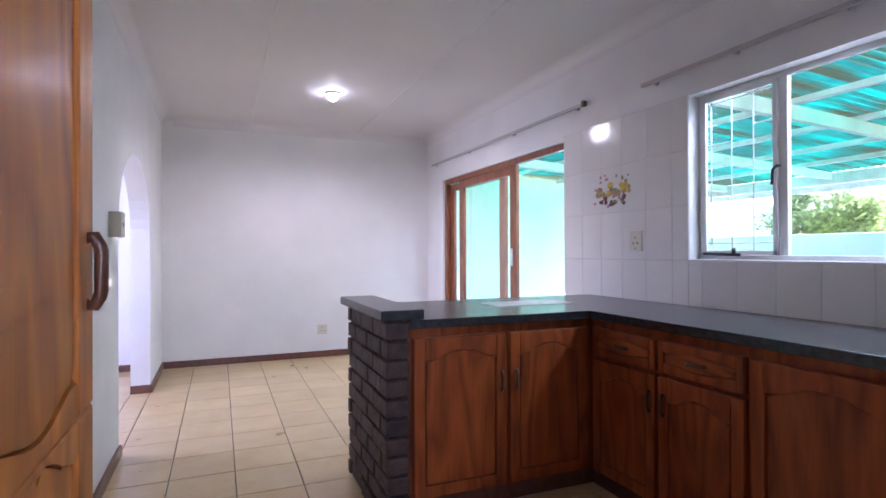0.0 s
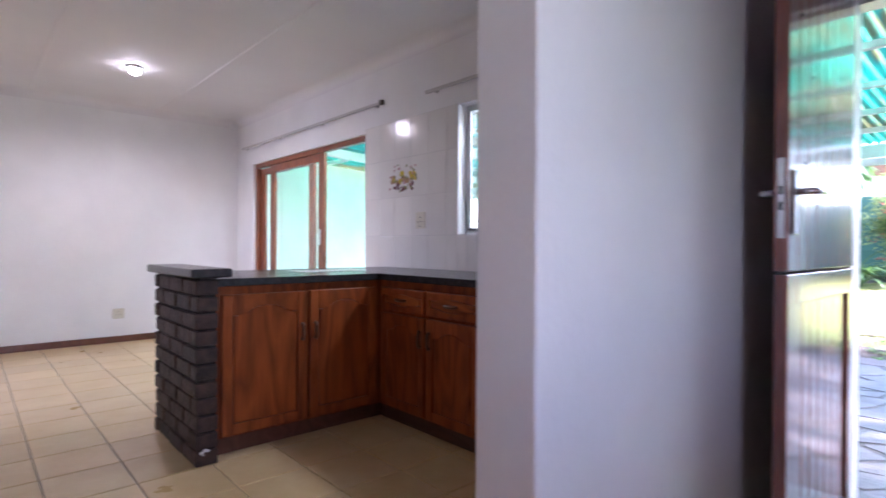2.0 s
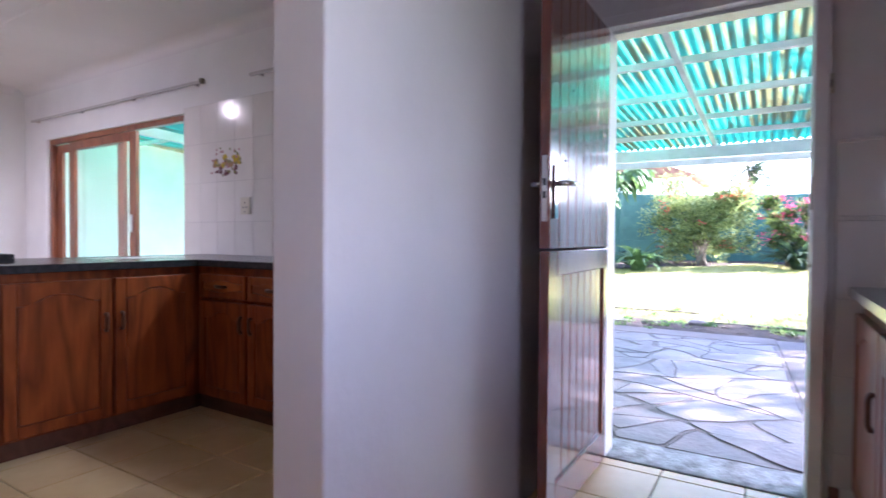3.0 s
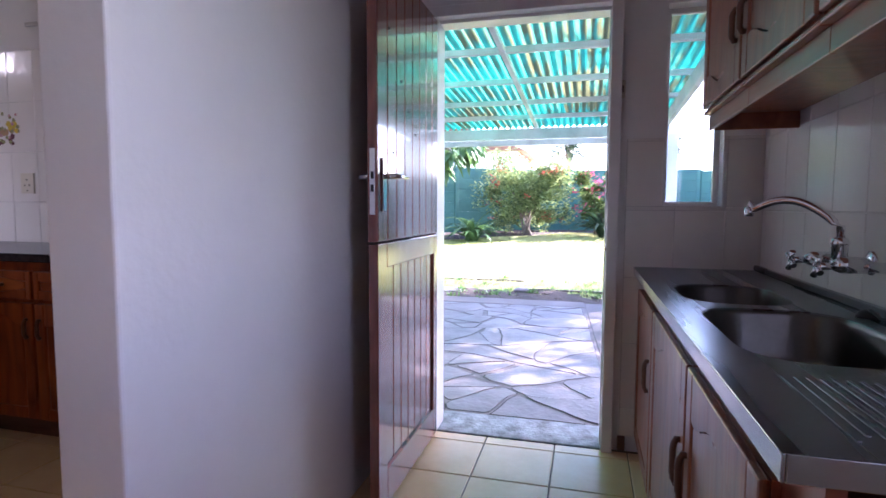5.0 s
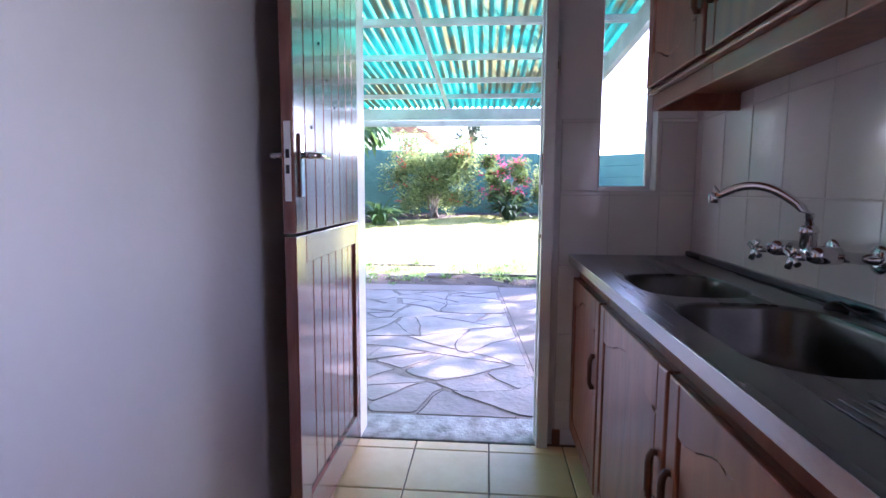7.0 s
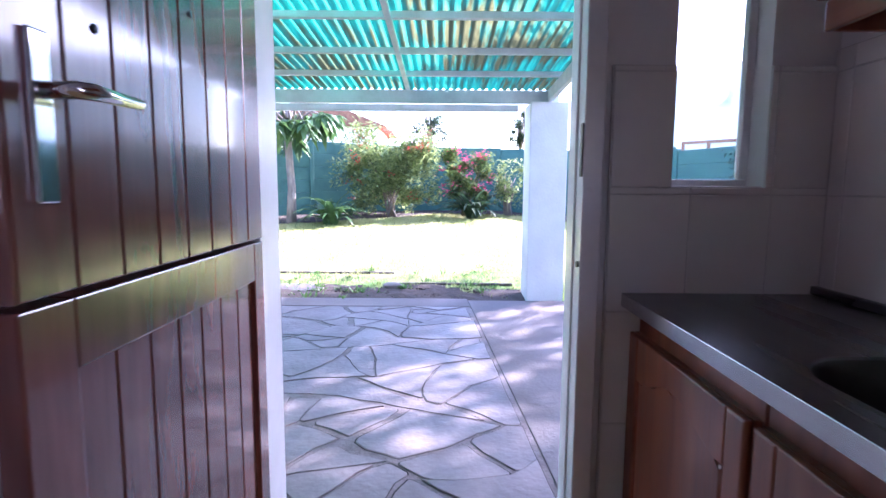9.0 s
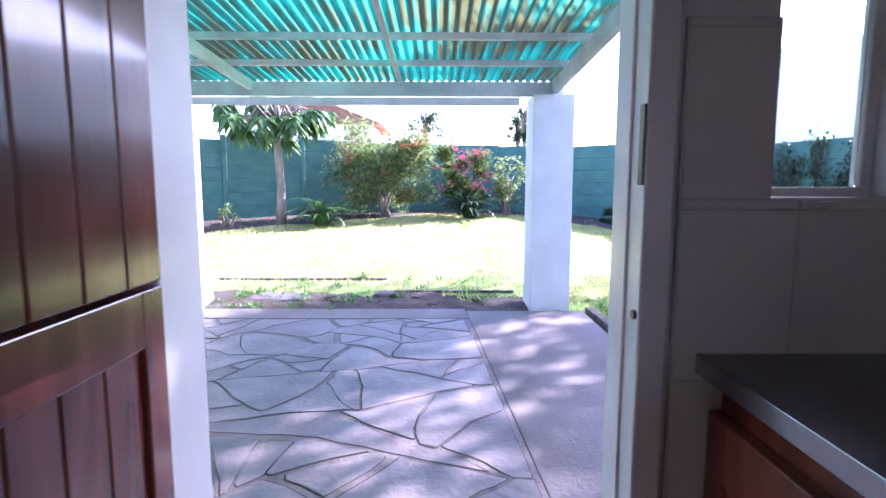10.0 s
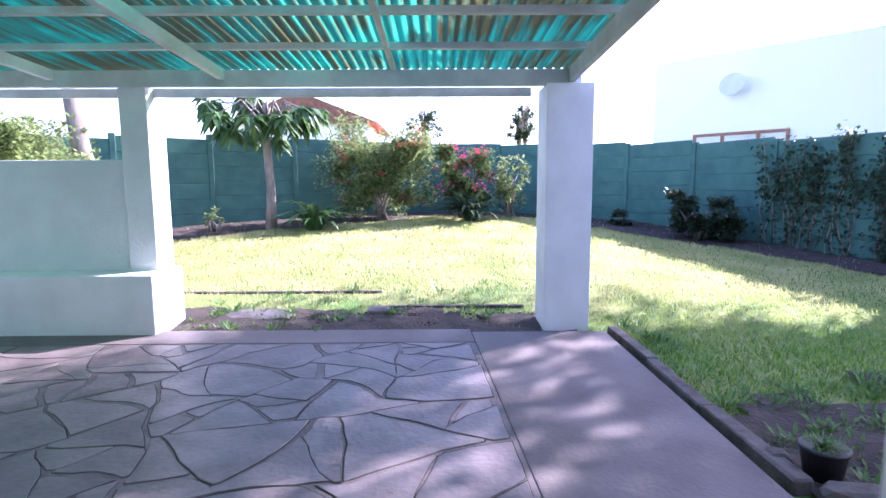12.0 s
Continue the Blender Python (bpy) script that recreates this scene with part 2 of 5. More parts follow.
def leaf_material(name, a, b, trans=0.35, rough=0.45, sunlit_patch=None):
    m = bpy.data.materials.new(name)
    m.use_nodes = True
    N, L = m.node_tree.nodes, m.node_tree.links
    p = N["Principled BSDF"]
    p.inputs["Roughness"].default_value = rough
    g = N.new("ShaderNodeNewGeometry")
    mix = N.new("ShaderNodeMix")
    mix.data_type = "RGBA"
    mix.inputs["A"].default_value, mix.inputs["B"].default_value = (*a, 1), (*b, 1)
    L.new(g.outputs["Random Per Island"], mix.inputs["Factor"])
    if sunlit_patch:
        tc, noi, rr = N.new("ShaderNodeTexCoord"), N.new("ShaderNodeTexNoise"), N.new("ShaderNodeMapRange")
        noi.inputs["Scale"].default_value, noi.inputs["Detail"].default_value = 1.3, 6
        rr.inputs["From Min"].default_value, rr.inputs["From Max"].default_value = 0.36, 0.66
        m2 = N.new("ShaderNodeMix")
        m2.data_type = "RGBA"
        L.new(tc.outputs["Object"], noi.inputs["Vector"])
        L.new(noi.outputs["Fac"], rr.inputs["Value"])
        # noise gives dry patches; sunlight on the lawn is painted in by x
        sep, ry, fa, mu = N.new("ShaderNodeSeparateXYZ"), N.new("ShaderNodeMapRange"), N.new("ShaderNodeMath"), N.new("ShaderNodeMath")
        L.new(tc.outputs["Object"], sep.inputs[0])
        L.new(sep.outputs["X"], ry.inputs["Value"])
        ry.inputs["From Min"].default_value, ry.inputs["From Max"].default_value = 5.6, 7.6
        fa.operation, mu.operation = "MULTIPLY_ADD", "MULTIPLY"
        fa.inputs[1].default_value, fa.inputs[2].default_value = 0.45, 0.55
        L.new(rr.outputs[0], fa.inputs[0])
        L.new(fa.outputs[0], mu.inputs[0])
        L.new(ry.outputs[0], mu.inputs[1])
        L.new(mu.outputs[0], m2.inputs["Factor"])
        L.new(mix.outputs["Result"], m2.inputs["A"])
        m2.inputs["B"].default_value = (*sunlit_patch, 1)
        mix = m2
    L.new(mix.outputs["Result"], p.inputs["Base Color"])
    t = N.new("ShaderNodeBsdfTranslucent")
    L.new(mix.outputs["Result"], t.inputs["Color"])
    ms = N.new("ShaderNodeMixShader")
    ms.inputs[0].default_value = trans
    L.new(p.outputs[0], ms.inputs[1])
    L.new(t.outputs[0], ms.inputs[2])
    L.new(ms.outputs[0], N["Material Output"].inputs[0])
    return m


M_LEAF = leaf_material("leaf_green", (0.06, 0.12, 0.035), (0.22, 0.30, 0.09), 0.45)
M_LEAF_BIG = leaf_material("leaf_broad", (0.05, 0.12, 0.04), (0.12, 0.22, 0.07))
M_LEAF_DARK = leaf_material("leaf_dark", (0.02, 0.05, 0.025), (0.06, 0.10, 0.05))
M_LEAF_GREY = leaf_material("leaf_grey", (0.08, 0.15, 0.05), (0.42, 0.50, 0.20), 0.45)
M_PINK = leaf_material("flower_pink", (0.62, 0.04, 0.12), (0.75, 0.15, 0.24))
M_RED = leaf_material("flower_red", (0.50, 0.06, 0.05), (0.65, 0.15, 0.10))
M_GRASS = leaf_material("grass_blade", (0.05, 0.20, 0.012), (0.27, 0.43, 0.07), 0.5, 0.5, (0.68, 0.64, 0.32))
M_WEED = leaf_material("weed_leaf", (0.06, 0.16, 0.03), (0.16, 0.30, 0.08), 0.35, 0.5)

M_GLASS = bpy.data.materials.new("window_glass")
M_GLASS.use_nodes = True
_p = M_GLASS.node_tree.nodes["Principled BSDF"]
_p.inputs["Roughness"].default_value, _p.inputs["IOR"].default_value = 0.0, 1.45
_p.inputs["Transmission Weight"].default_value = 1.0
_p.inputs["Base Color"].default_value = (0.96, 0.99, 0.98, 1)


def sheet_material():
    """Translucent green corrugated sheet, dirty in streaks."""
    m = bpy.data.materials.new("translucent_green_sheet")
    m.use_nodes = True
    N, L = m.node_tree.nodes, m.node_tree.links
    tc, mp = N.new("ShaderNodeTexCoord"), N.new("ShaderNodeMapping")
    mp.inputs["Scale"].default_value = (0.8, 15.0, 1)
    L.new(tc.outputs["Object"], mp.inputs["Vector"])
    n = N.new("ShaderNodeTexNoise")
    n.inputs["Scale"].default_value, n.inputs["Detail"].default_value = 1.6, 5
    L.new(mp.outputs[0], n.inputs["Vector"])
    r = N.new("ShaderNodeValToRGB")
    r.color_ramp.elements[0].position, r.color_ramp.elements[0].color = 0.41, (0.024, 0.41, 0.26, 1)
    r.color_ramp.elements[1].position, r.color_ramp.elements[1].color = 0.575, (0.095, 0.100, 0.045, 1)
    e = r.color_ramp.elements.new(0.485)
    e.color = (0.034, 0.24, 0.155, 1)
    big = N.new("ShaderNodeTexNoise")
    big.inputs["Scale"].default_value, big.inputs["Detail"].default_value = 1.1, 3
    L.new(tc.outputs["Object"], big.inputs["Vector"])
    avg = N.new("ShaderNodeMix")
    avg.inputs["Factor"].default_value = 0.45
    L.new(n.outputs["Fac"], avg.inputs["A"])
    L.new(big.outputs["Fac"], avg.inputs["B"])
    L.new(avg.outputs["Result"], r.inputs[0])
    t, d = N.new("ShaderNodeBsdfTranslucent"), N.new("ShaderNodeBsdfDiffuse")
    L.new(r.outputs[0], t.inputs["Color"])
    L.new(r.outputs[0], d.inputs["Color"])
    ms = N.new("ShaderNodeMixShader")
    ms.inputs[0].default_value = 0.35
    L.new(t.outputs[0], ms.inputs[1])
    L.new(d.outputs[0], ms.inputs[2])
    L.new(ms.outputs[0], N["Material Output"].inputs[0])
    return m


M_SHEET = sheet_material()
M_LIGHT = bpy.data.materials.new("lamp_glow")
M_LIGHT.use_nodes = True
_p = M_LIGHT.node_tree.nodes["Principled BSDF"]
_p.inputs["Emission Color"].default_value, _p.inputs["Emission Strength"].default_value = (1, 0.97, 0.93, 1), 5.5


# ---- mesh helpers ----
def box(bm, x0, x1, y0, y1, z0, z1, bevel=0.0):
    vs = [bm.verts.new((x, y, z)) for x in (x0, x1) for y in (y0, y1) for z in (z0, z1)]
    fs = [bm.faces.new([vs[i] for i in q]) for q in ((0, 1, 3, 2), (4, 6, 7, 5), (0, 4, 5, 1), (2, 3, 7, 6), (0, 2, 6, 4), (1, 5, 7, 3))]
    if bevel:
        es = list({e for f in fs for e in f.edges})
        bmesh.ops.bevel(bm, geom=es, offset=bevel, segments=2, affect="EDGES", profile=0.5)
    return bm


def B(x0, x1, y0, y1, z0, z1, bevel=0.0):
    return box(bmesh.new(), x0, x1, y0, y1, z0, z1, bevel)


def prism(bm, pts, z0, z1, axis="z", bevel=0.0):
    """Extrude a 2D outline between z0 and z1 along axis: x: pts are (y,z); y: (x,z); z: (x,y)."""
    def v(a, b, c):
        return {"z": (a, b, c), "y": (a, c, b), "x": (c, a, b)}[axis]
    lo, hi = [bm.verts.new(v(a, b, z0)) for a, b in pts], [bm.verts.new(v(a, b, z1)) for a, b in pts]
    n = len(pts)
    fs = [bm.faces.new(lo[::-1]), bm.faces.new(hi)]
    fs += [bm.faces.new((lo[i], lo[(i + 1) % n], hi[(i + 1) % n], hi[i])) for i in range(n)]
    if bevel:
        bmesh.ops.bevel(bm, geom=list(fs[0].edges) + list(fs[1].edges), offset=bevel, segments=2, affect="EDGES", profile=0.5)
    return bm


def tube(bm, path, r, seg=10, cap=True):
    """A round bar along a list of points; r: radius or list of radii."""
    path = [Vector(p) for p in path]
    rings = []
    up = Vector((0.13, 0.31, 0.94)).normalized()
    for i, p in enumerate(path):
        d = (path[min(i + 1, len(path) - 1)] - path[max(i - 1, 0)]).normalized()
        a = d.cross(up)
        a = a.normalized() if a.length > 0.05 else d.cross(Vector((1, 0, 0))).normalized()
        b = d.cross(a)
        rr = r[i] if isinstance(r, (list, tuple)) else r
        rings.append([bm.verts.new(p + (a * math.cos(k * 2 * math.pi / seg) + b * math.sin(k * 2 * math.pi / seg)) * rr) for k in range(seg)])
    for q, w in zip(rings, rings[1:]):
        for k in range(seg):
            f = bm.faces.new((q[k], q[(k + 1) % seg], w[(k + 1) % seg], w[k]))
            f.smooth = True
    if cap:
        bm.faces.new(rings[0])
        bm.faces.new(rings[-1][::-1])
    return bm


def T(path, r, seg=10):
    return tube(bmesh.new(), path, r, seg)


def link(name, bm, mat, loc=(0, 0, 0)):
    me = bpy.data.meshes.new(name)
    bmesh.ops.recalc_face_normals(bm, faces=bm.faces)
    bm.to_mesh(me)
    bm.free()
    for m in (mat if isinstance(mat, (list, tuple)) else [mat]):
        me.materials.append(m)
    ob = new(name, me)
    ob.location = loc
    return ob


def part(name, bm, mat, parent, label=""):
    ob = link(name, bm, mat)
    ob.parent = parent
    return tagged(ob, label)


def thing(name, label, category, group="", kind=""):
    return tagged(new(name), label, category, group, kind)


def struct(name, bm, mat, label=""):
    return tagged(link(name, bm, mat), label, "", "", "structure")


def wall_boxes(axis, a0, a1, b0, b1, z0, z1, openings):
    """A wall whose thickness is a0..a1 on axis, running b0..b1, with rectangular openings (b, b, z, z)."""
    bm = bmesh.new()
    cuts = sorted({b0, b1, *[o[0] for o in openings], *[o[1] for o in openings]})
    for p, q in zip(cuts, cuts[1:]):
        hs = [o for o in openings if o[0] <= p + 1e-6 and o[1] >= q - 1e-6]
        z = z0
        for o in sorted(hs, key=lambda o: o[2]):
            if o[2] > z:
                box(bm, *((a0, a1, p, q) if axis == "x" else (p, q, a0, a1)), z, o[2])
            z = o[3]
        if z < z1:
            box(bm, *((a0, a1, p, q) if axis == "x" else (p, q, a0, a1)), z, z1)
    bmesh.ops.remove_doubles(bm, verts=bm.verts, dist=1e-5)
    return bm

# ---- house shell ----
WX, WO, CEIL = 2.05, 2.17, 2.63
SOUTH, FAR, WEST = 1.68, 9.45, -0.92
WIN1 = (3.75, 5.375, 1.163, 2.075)
WIN2 = (1.85, 2.09, 1.145, 2.03)
DOORY = (2.33, 3.13)
SLIDE = (6.54, 8.96, 0.0, 2.045)
struct("wall_east", wall_boxes("x", WX, WO, SOUTH - 0.15, FAR + 0.15, -0.1, 2.75,
       [WIN1, WIN2, (DOORY[0] - 0.048, DOORY[1] + 0.048, 0.0, 2.088), SLIDE]), M_WALL, "white plastered wall with a window, back door and sliding door")
struct("wall_far", B(-3.2, WX, FAR, FAR + 0.15, -0.1, 2.75), M_WALL)
# unseen opening added for the south fill lamp
struct("wall_scullery_south", wall_boxes("y", SOUTH - 0.15, SOUTH, -2.6, WX, -0.1, 2.75, [(-0.7, 0.1, 1.0, 2.0)]), M_WALL)
bm = bmesh.new()
y0, y1, zs, h = 6.85, 8.43, 1.36, 0.56
outline = [(3.2, 0), (y0, 0), (y0, zs)] + [((y0 + y1) / 2 - (y1 - y0) / 2 * math.cos(a), zs + h * math.sin(a)) for a in np.linspace(0.1, math.pi - 0.1, 21)] + \
    [(y1, zs), (y1, 0), (FAR, 0), (FAR, 2.75), (3.2, 2.75)]
prism(bm, outline, -1.07, WEST, "x")
struct("wall_arch", bm, M_WALL, "white plastered wall with an arched opening")
struct("wall_divider", B(0.28, WX, 3.285, 3.45, -0.1, 2.75, 0.006), M_WALL, "white plastered dividing wall end")
struct("wall_lintel_west", B(-2.6, -1.07, 3.2, 3.35, -0.1, 2.75), M_WALL)
struct("wall_west", wall_boxes("x", -2.6, -2.5, SOUTH, 3.2, -0.1, 2.75, []), M_WALL)
# unseen opening added for the hall fill lamp
struct("wall_hall_west", wall_boxes("x", -3.2, -3.05, 5.5, FAR, -0.1, 2.75, [(7.0, 8.2, 0.9, 2.1)]), M_WALL)
struct("wall_hall_south", B(-3.05, -1.07, 5.5, 5.65, -0.1, 2.75), M_WALL)
bm = B(-3.2, WX, SOUTH, FAR, CEIL, CEIL + 0.1)
prof = [(0, 0), (0.02, -0.065), (0.045, -0.04), (0.075, -0.02), (0.09, 0)]
for sx in (-0.05, 1.15):
    prism(bm, [(sx - 0.014, CEIL + 0.001), (sx - 0.009, CEIL - 0.006), (sx + 0.009, CEIL - 0.006), (sx + 0.014, CEIL + 0.001)], 3.46, FAR, "y")
struct("ceiling", bm, M_CEIL, "flat white ceiling boards with thin joint strips")
def cove(a, s, r=0.09):
    return [(a, CEIL)] + [(a + s * r * (1 - math.sin(t)), CEIL - r * (1 - math.cos(t))) for t in np.linspace(0, math.pi / 2, 9)]


bm = bmesh.new()
prism(bm, cove(WX, -1), 3.45, FAR, "y")
prism(bm, cove(WEST, 1), 3.45, FAR, "y")
prism(bm, cove(FAR, -1), WEST + 0.11, WX - 0.11, "x")
struct("cornice", bm, M_CEIL)
struct("floor", B(-3.2, WO + 0.03, SOUTH - 0.15, FAR + 0.15, -0.12, -0.006), M_GROUT, "cream glazed floor tiles with dark joints")

bm = bmesh.new()
box(bm, WEST, WX, FAR - 0.018, FAR, 0, 0.07, 0.004)
box(bm, WEST, WEST + 0.018, 3.96, y0, 0, 0.07, 0.004)
box(bm, WEST, WEST + 0.018, y1, FAR - 0.018, 0, 0.07, 0.004)
box(bm, -1.07, WEST + 0.018, y1 - 0.018, y1, 0, 0.07, 0.004)
box(bm, -3.05, -1.07, FAR - 0.018, FAR, 0, 0.07, 0.004)
box(bm, WX - 0.018, WX, 2.22, DOORY[0] - 0.075, 0, 0.07, 0.004)
struct("baseboard", bm, M_SKIRT, "dark varnished wooden skirting")


# ---- openings ----
def steel_window():
    w = thing("window_1", "white painted steel casement window with thin burglar bars, closed", "window", kind="structure")
    y0, y1, z0, z1 = WIN1
    x = WX + 0.075
    bm = bmesh.new()
    t = 0.028
    for a, b, c, d in ((y0, y1, z0, z0 + t), (y0, y1, z1 - t, z1), (y0, y0 + t, z0 + t, z1 - t), (y1 - t, y1, z0 + t, z1 - t)):
        box(bm, x, x + 0.03, a, b, c, d, 0.003)
    for ym in (4.89, 4.28):
        box(bm, x, x + 0.03, ym - 0.022, ym + 0.022, z0 + t, z1 - t, 0.003)
    part("window_frame", bm, M_FRAME, w)
    bm = bmesh.new()
    for a, b, c, d in ((4.912, 5.345, z0 + t, z0 + t + 0.022), (4.912, 5.345, z1 - t - 0.022, z1 - t), (4.912, 4.935, z0 + t, z1 - t), (5.322, 5.345, z0 + t, z1 - t)):
        box(bm, x - 0.012, x + 0.004, a, b, c, d, 0.002)
    part("sash", bm, M_FRAME, w)
    part("pane", B(x + 0.012, x + 0.016, 4.912, 5.347, z0 + t, z1 - t), M_GLASS, w)
    part("pane", B(x + 0.012, x + 0.016, 4.302, 4.868, z0 + t, z1 - t), M_GLASS, w)
    part("pane", B(x + 0.012, x + 0.016, 3.778, 4.258, z0 + t, z1 - t), M_GLASS, w)
    bars = bmesh.new()
    xb = x - 0.004
    zz = lambda f: z0 + 0.05 + (z1 - z0 - 0.09) * f
    for yv in (5.29, 5.165, 5.04):
        tube(bars, [(xb, yv, zz(0)), (xb, yv, zz(1))], 0.0035, 6)
    for p, q, f in ((4.92, 5.35, 0.05), (5.165, 5.35, 0.70), (5.04, 5.165, 0.52), (5.165, 5.29, 0.27), (4.92, 5.04, 0.78), (4.92, 5.30, 0.97)):
        tube(bars, [(xb, p, zz(f)), (xb, q, zz(f))], 0.0035, 6)
    part("burglar_bars", bars, M_FRAME, w)
    h = T([(x - 0.01, 4.90, 1.62), (x - 0.03, 4.90, 1.62), (x - 0.045, 4.91, 1.60), (x - 0.045, 4.915, 1.53)], 0.007, 8)
    part("catch", h, M_BLACK, w, "dark metal window catch")
    st = T([(x - 0.02, 5.33, z0 + 0.035), (x - 0.03, 5.10, z0 + 0.03)], 0.007, 8)
    tube(st, [(x - 0.025, 5.14, z0 + 0.03), (x - 0.025, 5.14, z0 + 0.065)], 0.010, 8)
    part("stay", st, M_BLACK, w, "dark metal window stay")
    part("window_sill", B(WX + 0.002, x, y0, y1, z0 - 0.02, z0 + 0.004, 0.002), M_FRAME, w)


steel_window()


def small_window():
    w = thing("window_2", "narrow white framed window beside the back door", "window", kind="structure")
    y0, y1, z0, z1 = WIN2
    x = WX + 0.075
    bm = bmesh.new()
    t = 0.022
    for a, b, c, d in ((y0, y1, z0, z0 + t), (y0, y1, z1 - t, z1), (y0, y0 + t, z0 + t, z1 - t), (y1 - t, y1, z0 + t, z1 - t)):
        box(bm, x, x + 0.03, a, b, c, d, 0.003)
    part("window_frame", bm, M_FRAME, w)
    part("pane", B(x + 0.012, x + 0.016, y0 + t, y1 - t, z0 + t, z1 - t), M_GLASS, w)
    part("window_sill", B(WX + 0.002, x, y0, y1, z0 - 0.015, z0 + 0.004, 0.002), M_FRAME, w)


small_window()


def sliding_door():
    d = thing("door_2", "brown wooden framed glass sliding door, half open", "door", kind="structure")
    y0, y1, _, z1 = SLIDE
    bm = bmesh.new()
    box(bm, WX + 0.03, WX + 0.082, y0, y1, z1 - 0.05, z1, 0.003)
    box(bm, WX + 0.03, WX + 0.082, y1 - 0.05, y1, 0.0, z1 - 0.05, 0.003)
    box(bm, WX + 0.03, WX + 0.082, y0, y1 - 0.05, 0.0, 0.03, 0.003)
    part("frame", bm, M_SLIDE, d)
    for nm, x, a, b in (("fixed_leaf", WX + 0.075, 7.60, 8.905), ("sliding_leaf", WX + 0.035, 7.33, 8.56)):
        bm = bmesh.new()
        s = 0.11
        for p, q, r, t in ((a, a + s, 0.03, 1.99), (b - s, b, 0.03, 1.99), (a + s, b - s, 0.03, 0.15), (a + s, b - s, 1.91, 1.99)):
            box(bm, x, x + 0.035, p, q, r, t, 0.004)
        leaf = part(nm, bm, M_SLIDE, d)
        part("pane", B(x + 0.015, x + 0.019, a + s, b - s, 0.15, 1.91), M_GLASS, leaf)
    part("door_handle", B(WX + 0.022, WX + 0.034, 7.37, 7.41, 1.08, 1.24, 0.004), M_CHROME, d, "metal pull plate")


sliding_door()


def back_door():
    d = thing("door_1", "varnished dark red stable door in two halves, standing open", "door", kind="structure")
    xh, xf, ya, yb = 1.985, 1.21, 3.122, 3.158
    def boards(bm, x0, x1, z0, z1, n, y):
        w = (x1 - x0) / n
        for i in range(n):
            box(bm, x0 + i * w + 0.0015, x0 + (i + 1) * w - 0.0015, y, yb - 0.004, z0, z1, 0.003)
    up = bmesh.new()
    boards(up, xf + 0.002, xh, 1.014, 2.02, 8, ya)
    u = part("upper_leaf", up, M_DOOR, d, "upper half of tongued vertical boards")
    part("stile", B(xf - 0.002, xf + 0.0, ya, yb, 1.014, 2.02), M_DOOR, u)
    lo = bmesh.new()
    box(lo, xf, 1.30, ya, yb, 0.012, 1.005, 0.003)
    box(lo, 1.925, xh, ya, yb, 0.012, 1.005, 0.003)
    box(lo, 1.30, 1.925, ya, yb, 0.915, 1.005, 0.003)
    box(lo, 1.30, 1.925, ya, yb, 0.012, 0.15, 0.003)
    l = part("lower_leaf", lo, M_DOOR, d, "lower half with a board panel in a frame")
    bm = bmesh.new()
    boards(bm, 1.301, 1.924, 0.15, 0.915, 7, ya + 0.010)
    part("panel", bm, M_DOOR, l)
    bm = B(xf - 0.005, xf - 0.002, ya + 0.008, yb - 0.008, 1.11, 1.34)
    part("lock_plate", bm, M_CHROME, u, "steel lock plate")
    bm = B(xf - 0.007, xf - 0.005, ya + 0.013, yb - 0.013, 1.235, 1.26)
    box(bm, xf - 0.007, xf - 0.005, ya + 0.013, yb - 0.013, 1.19, 1.215)
    part("bolt_slot", bm, M_BLACK, u)
    part("backplate", B(1.245, 1.278, ya - 0.008, ya, 1.12, 1.31, 0.003), M_CHROME, u, "tall steel handle plate")
    h = T([(1.262, ya - 0.006, 1.245), (1.262, ya - 0.045, 1.245), (1.275, ya - 0.055, 1.245), (1.37, ya - 0.055, 1.245)], [0.010, 0.010, 0.010, 0.007], 10)
    part("door_handle", h, M_CHROME, u, "steel lever handle")
    part("backplate", B(1.245, 1.278, yb, yb + 0.008, 1.12, 1.31, 0.003), M_CHROME, u)
    h = T([(1.262, yb + 0.006, 1.245), (1.262, yb + 0.045, 1.245), (1.275, yb + 0.055, 1.245), (1.36, yb + 0.055, 1.245)], 0.009, 10)
    part("door_handle", h, M_CHROME, u)
    f = bmesh.new()
    x0, x1 = WX - 0.06, WO - 0.02
    box(f, x0, x1, DOORY[1], DOORY[1] + 0.05, 0, 2.04, 0.004)
    box(f, x0, x1, DOORY[0] - 0.05, DOORY[0], 0, 2.04, 0.004)
    box(f, x0, x1, DOORY[0] - 0.05, DOORY[1] + 0.05, 2.04, 2.09, 0.004)
    box(f, x0 + 0.06, x1, DOORY[0], DOORY[1], 2.025, 2.04)
    box(f, x0 + 0.062, x0 + 0.105, DOORY[0], DOORY[0] + 0.006, 0.007, 2.024, 0.002)
    part("door_frame", f, M_FRAME, d, "white painted door frame")
    k = B(x0 + 0.003, x0 + 0.022, DOORY[0], DOORY[0] + 0.004, 1.17, 1.30)
    part("keeper", k, M_BRASS, d, "tarnished metal keeper plate")
    k = T([(x0 + 0.015, DOORY[0] - 0.002, 0.95), (x0 + 0.015, DOORY[0] + 0.006, 0.95)], 0.008, 10)
    part("bolt_hole", k, M_BRASS, d)


back_door()
struct("threshold", B(WX - 0.03, WO + 0.12, DOORY[0] - 0.051, DOORY[1] + 0.051, -0.1, 0.006, 0.006), M_STEP, "worn grey concrete door threshold")


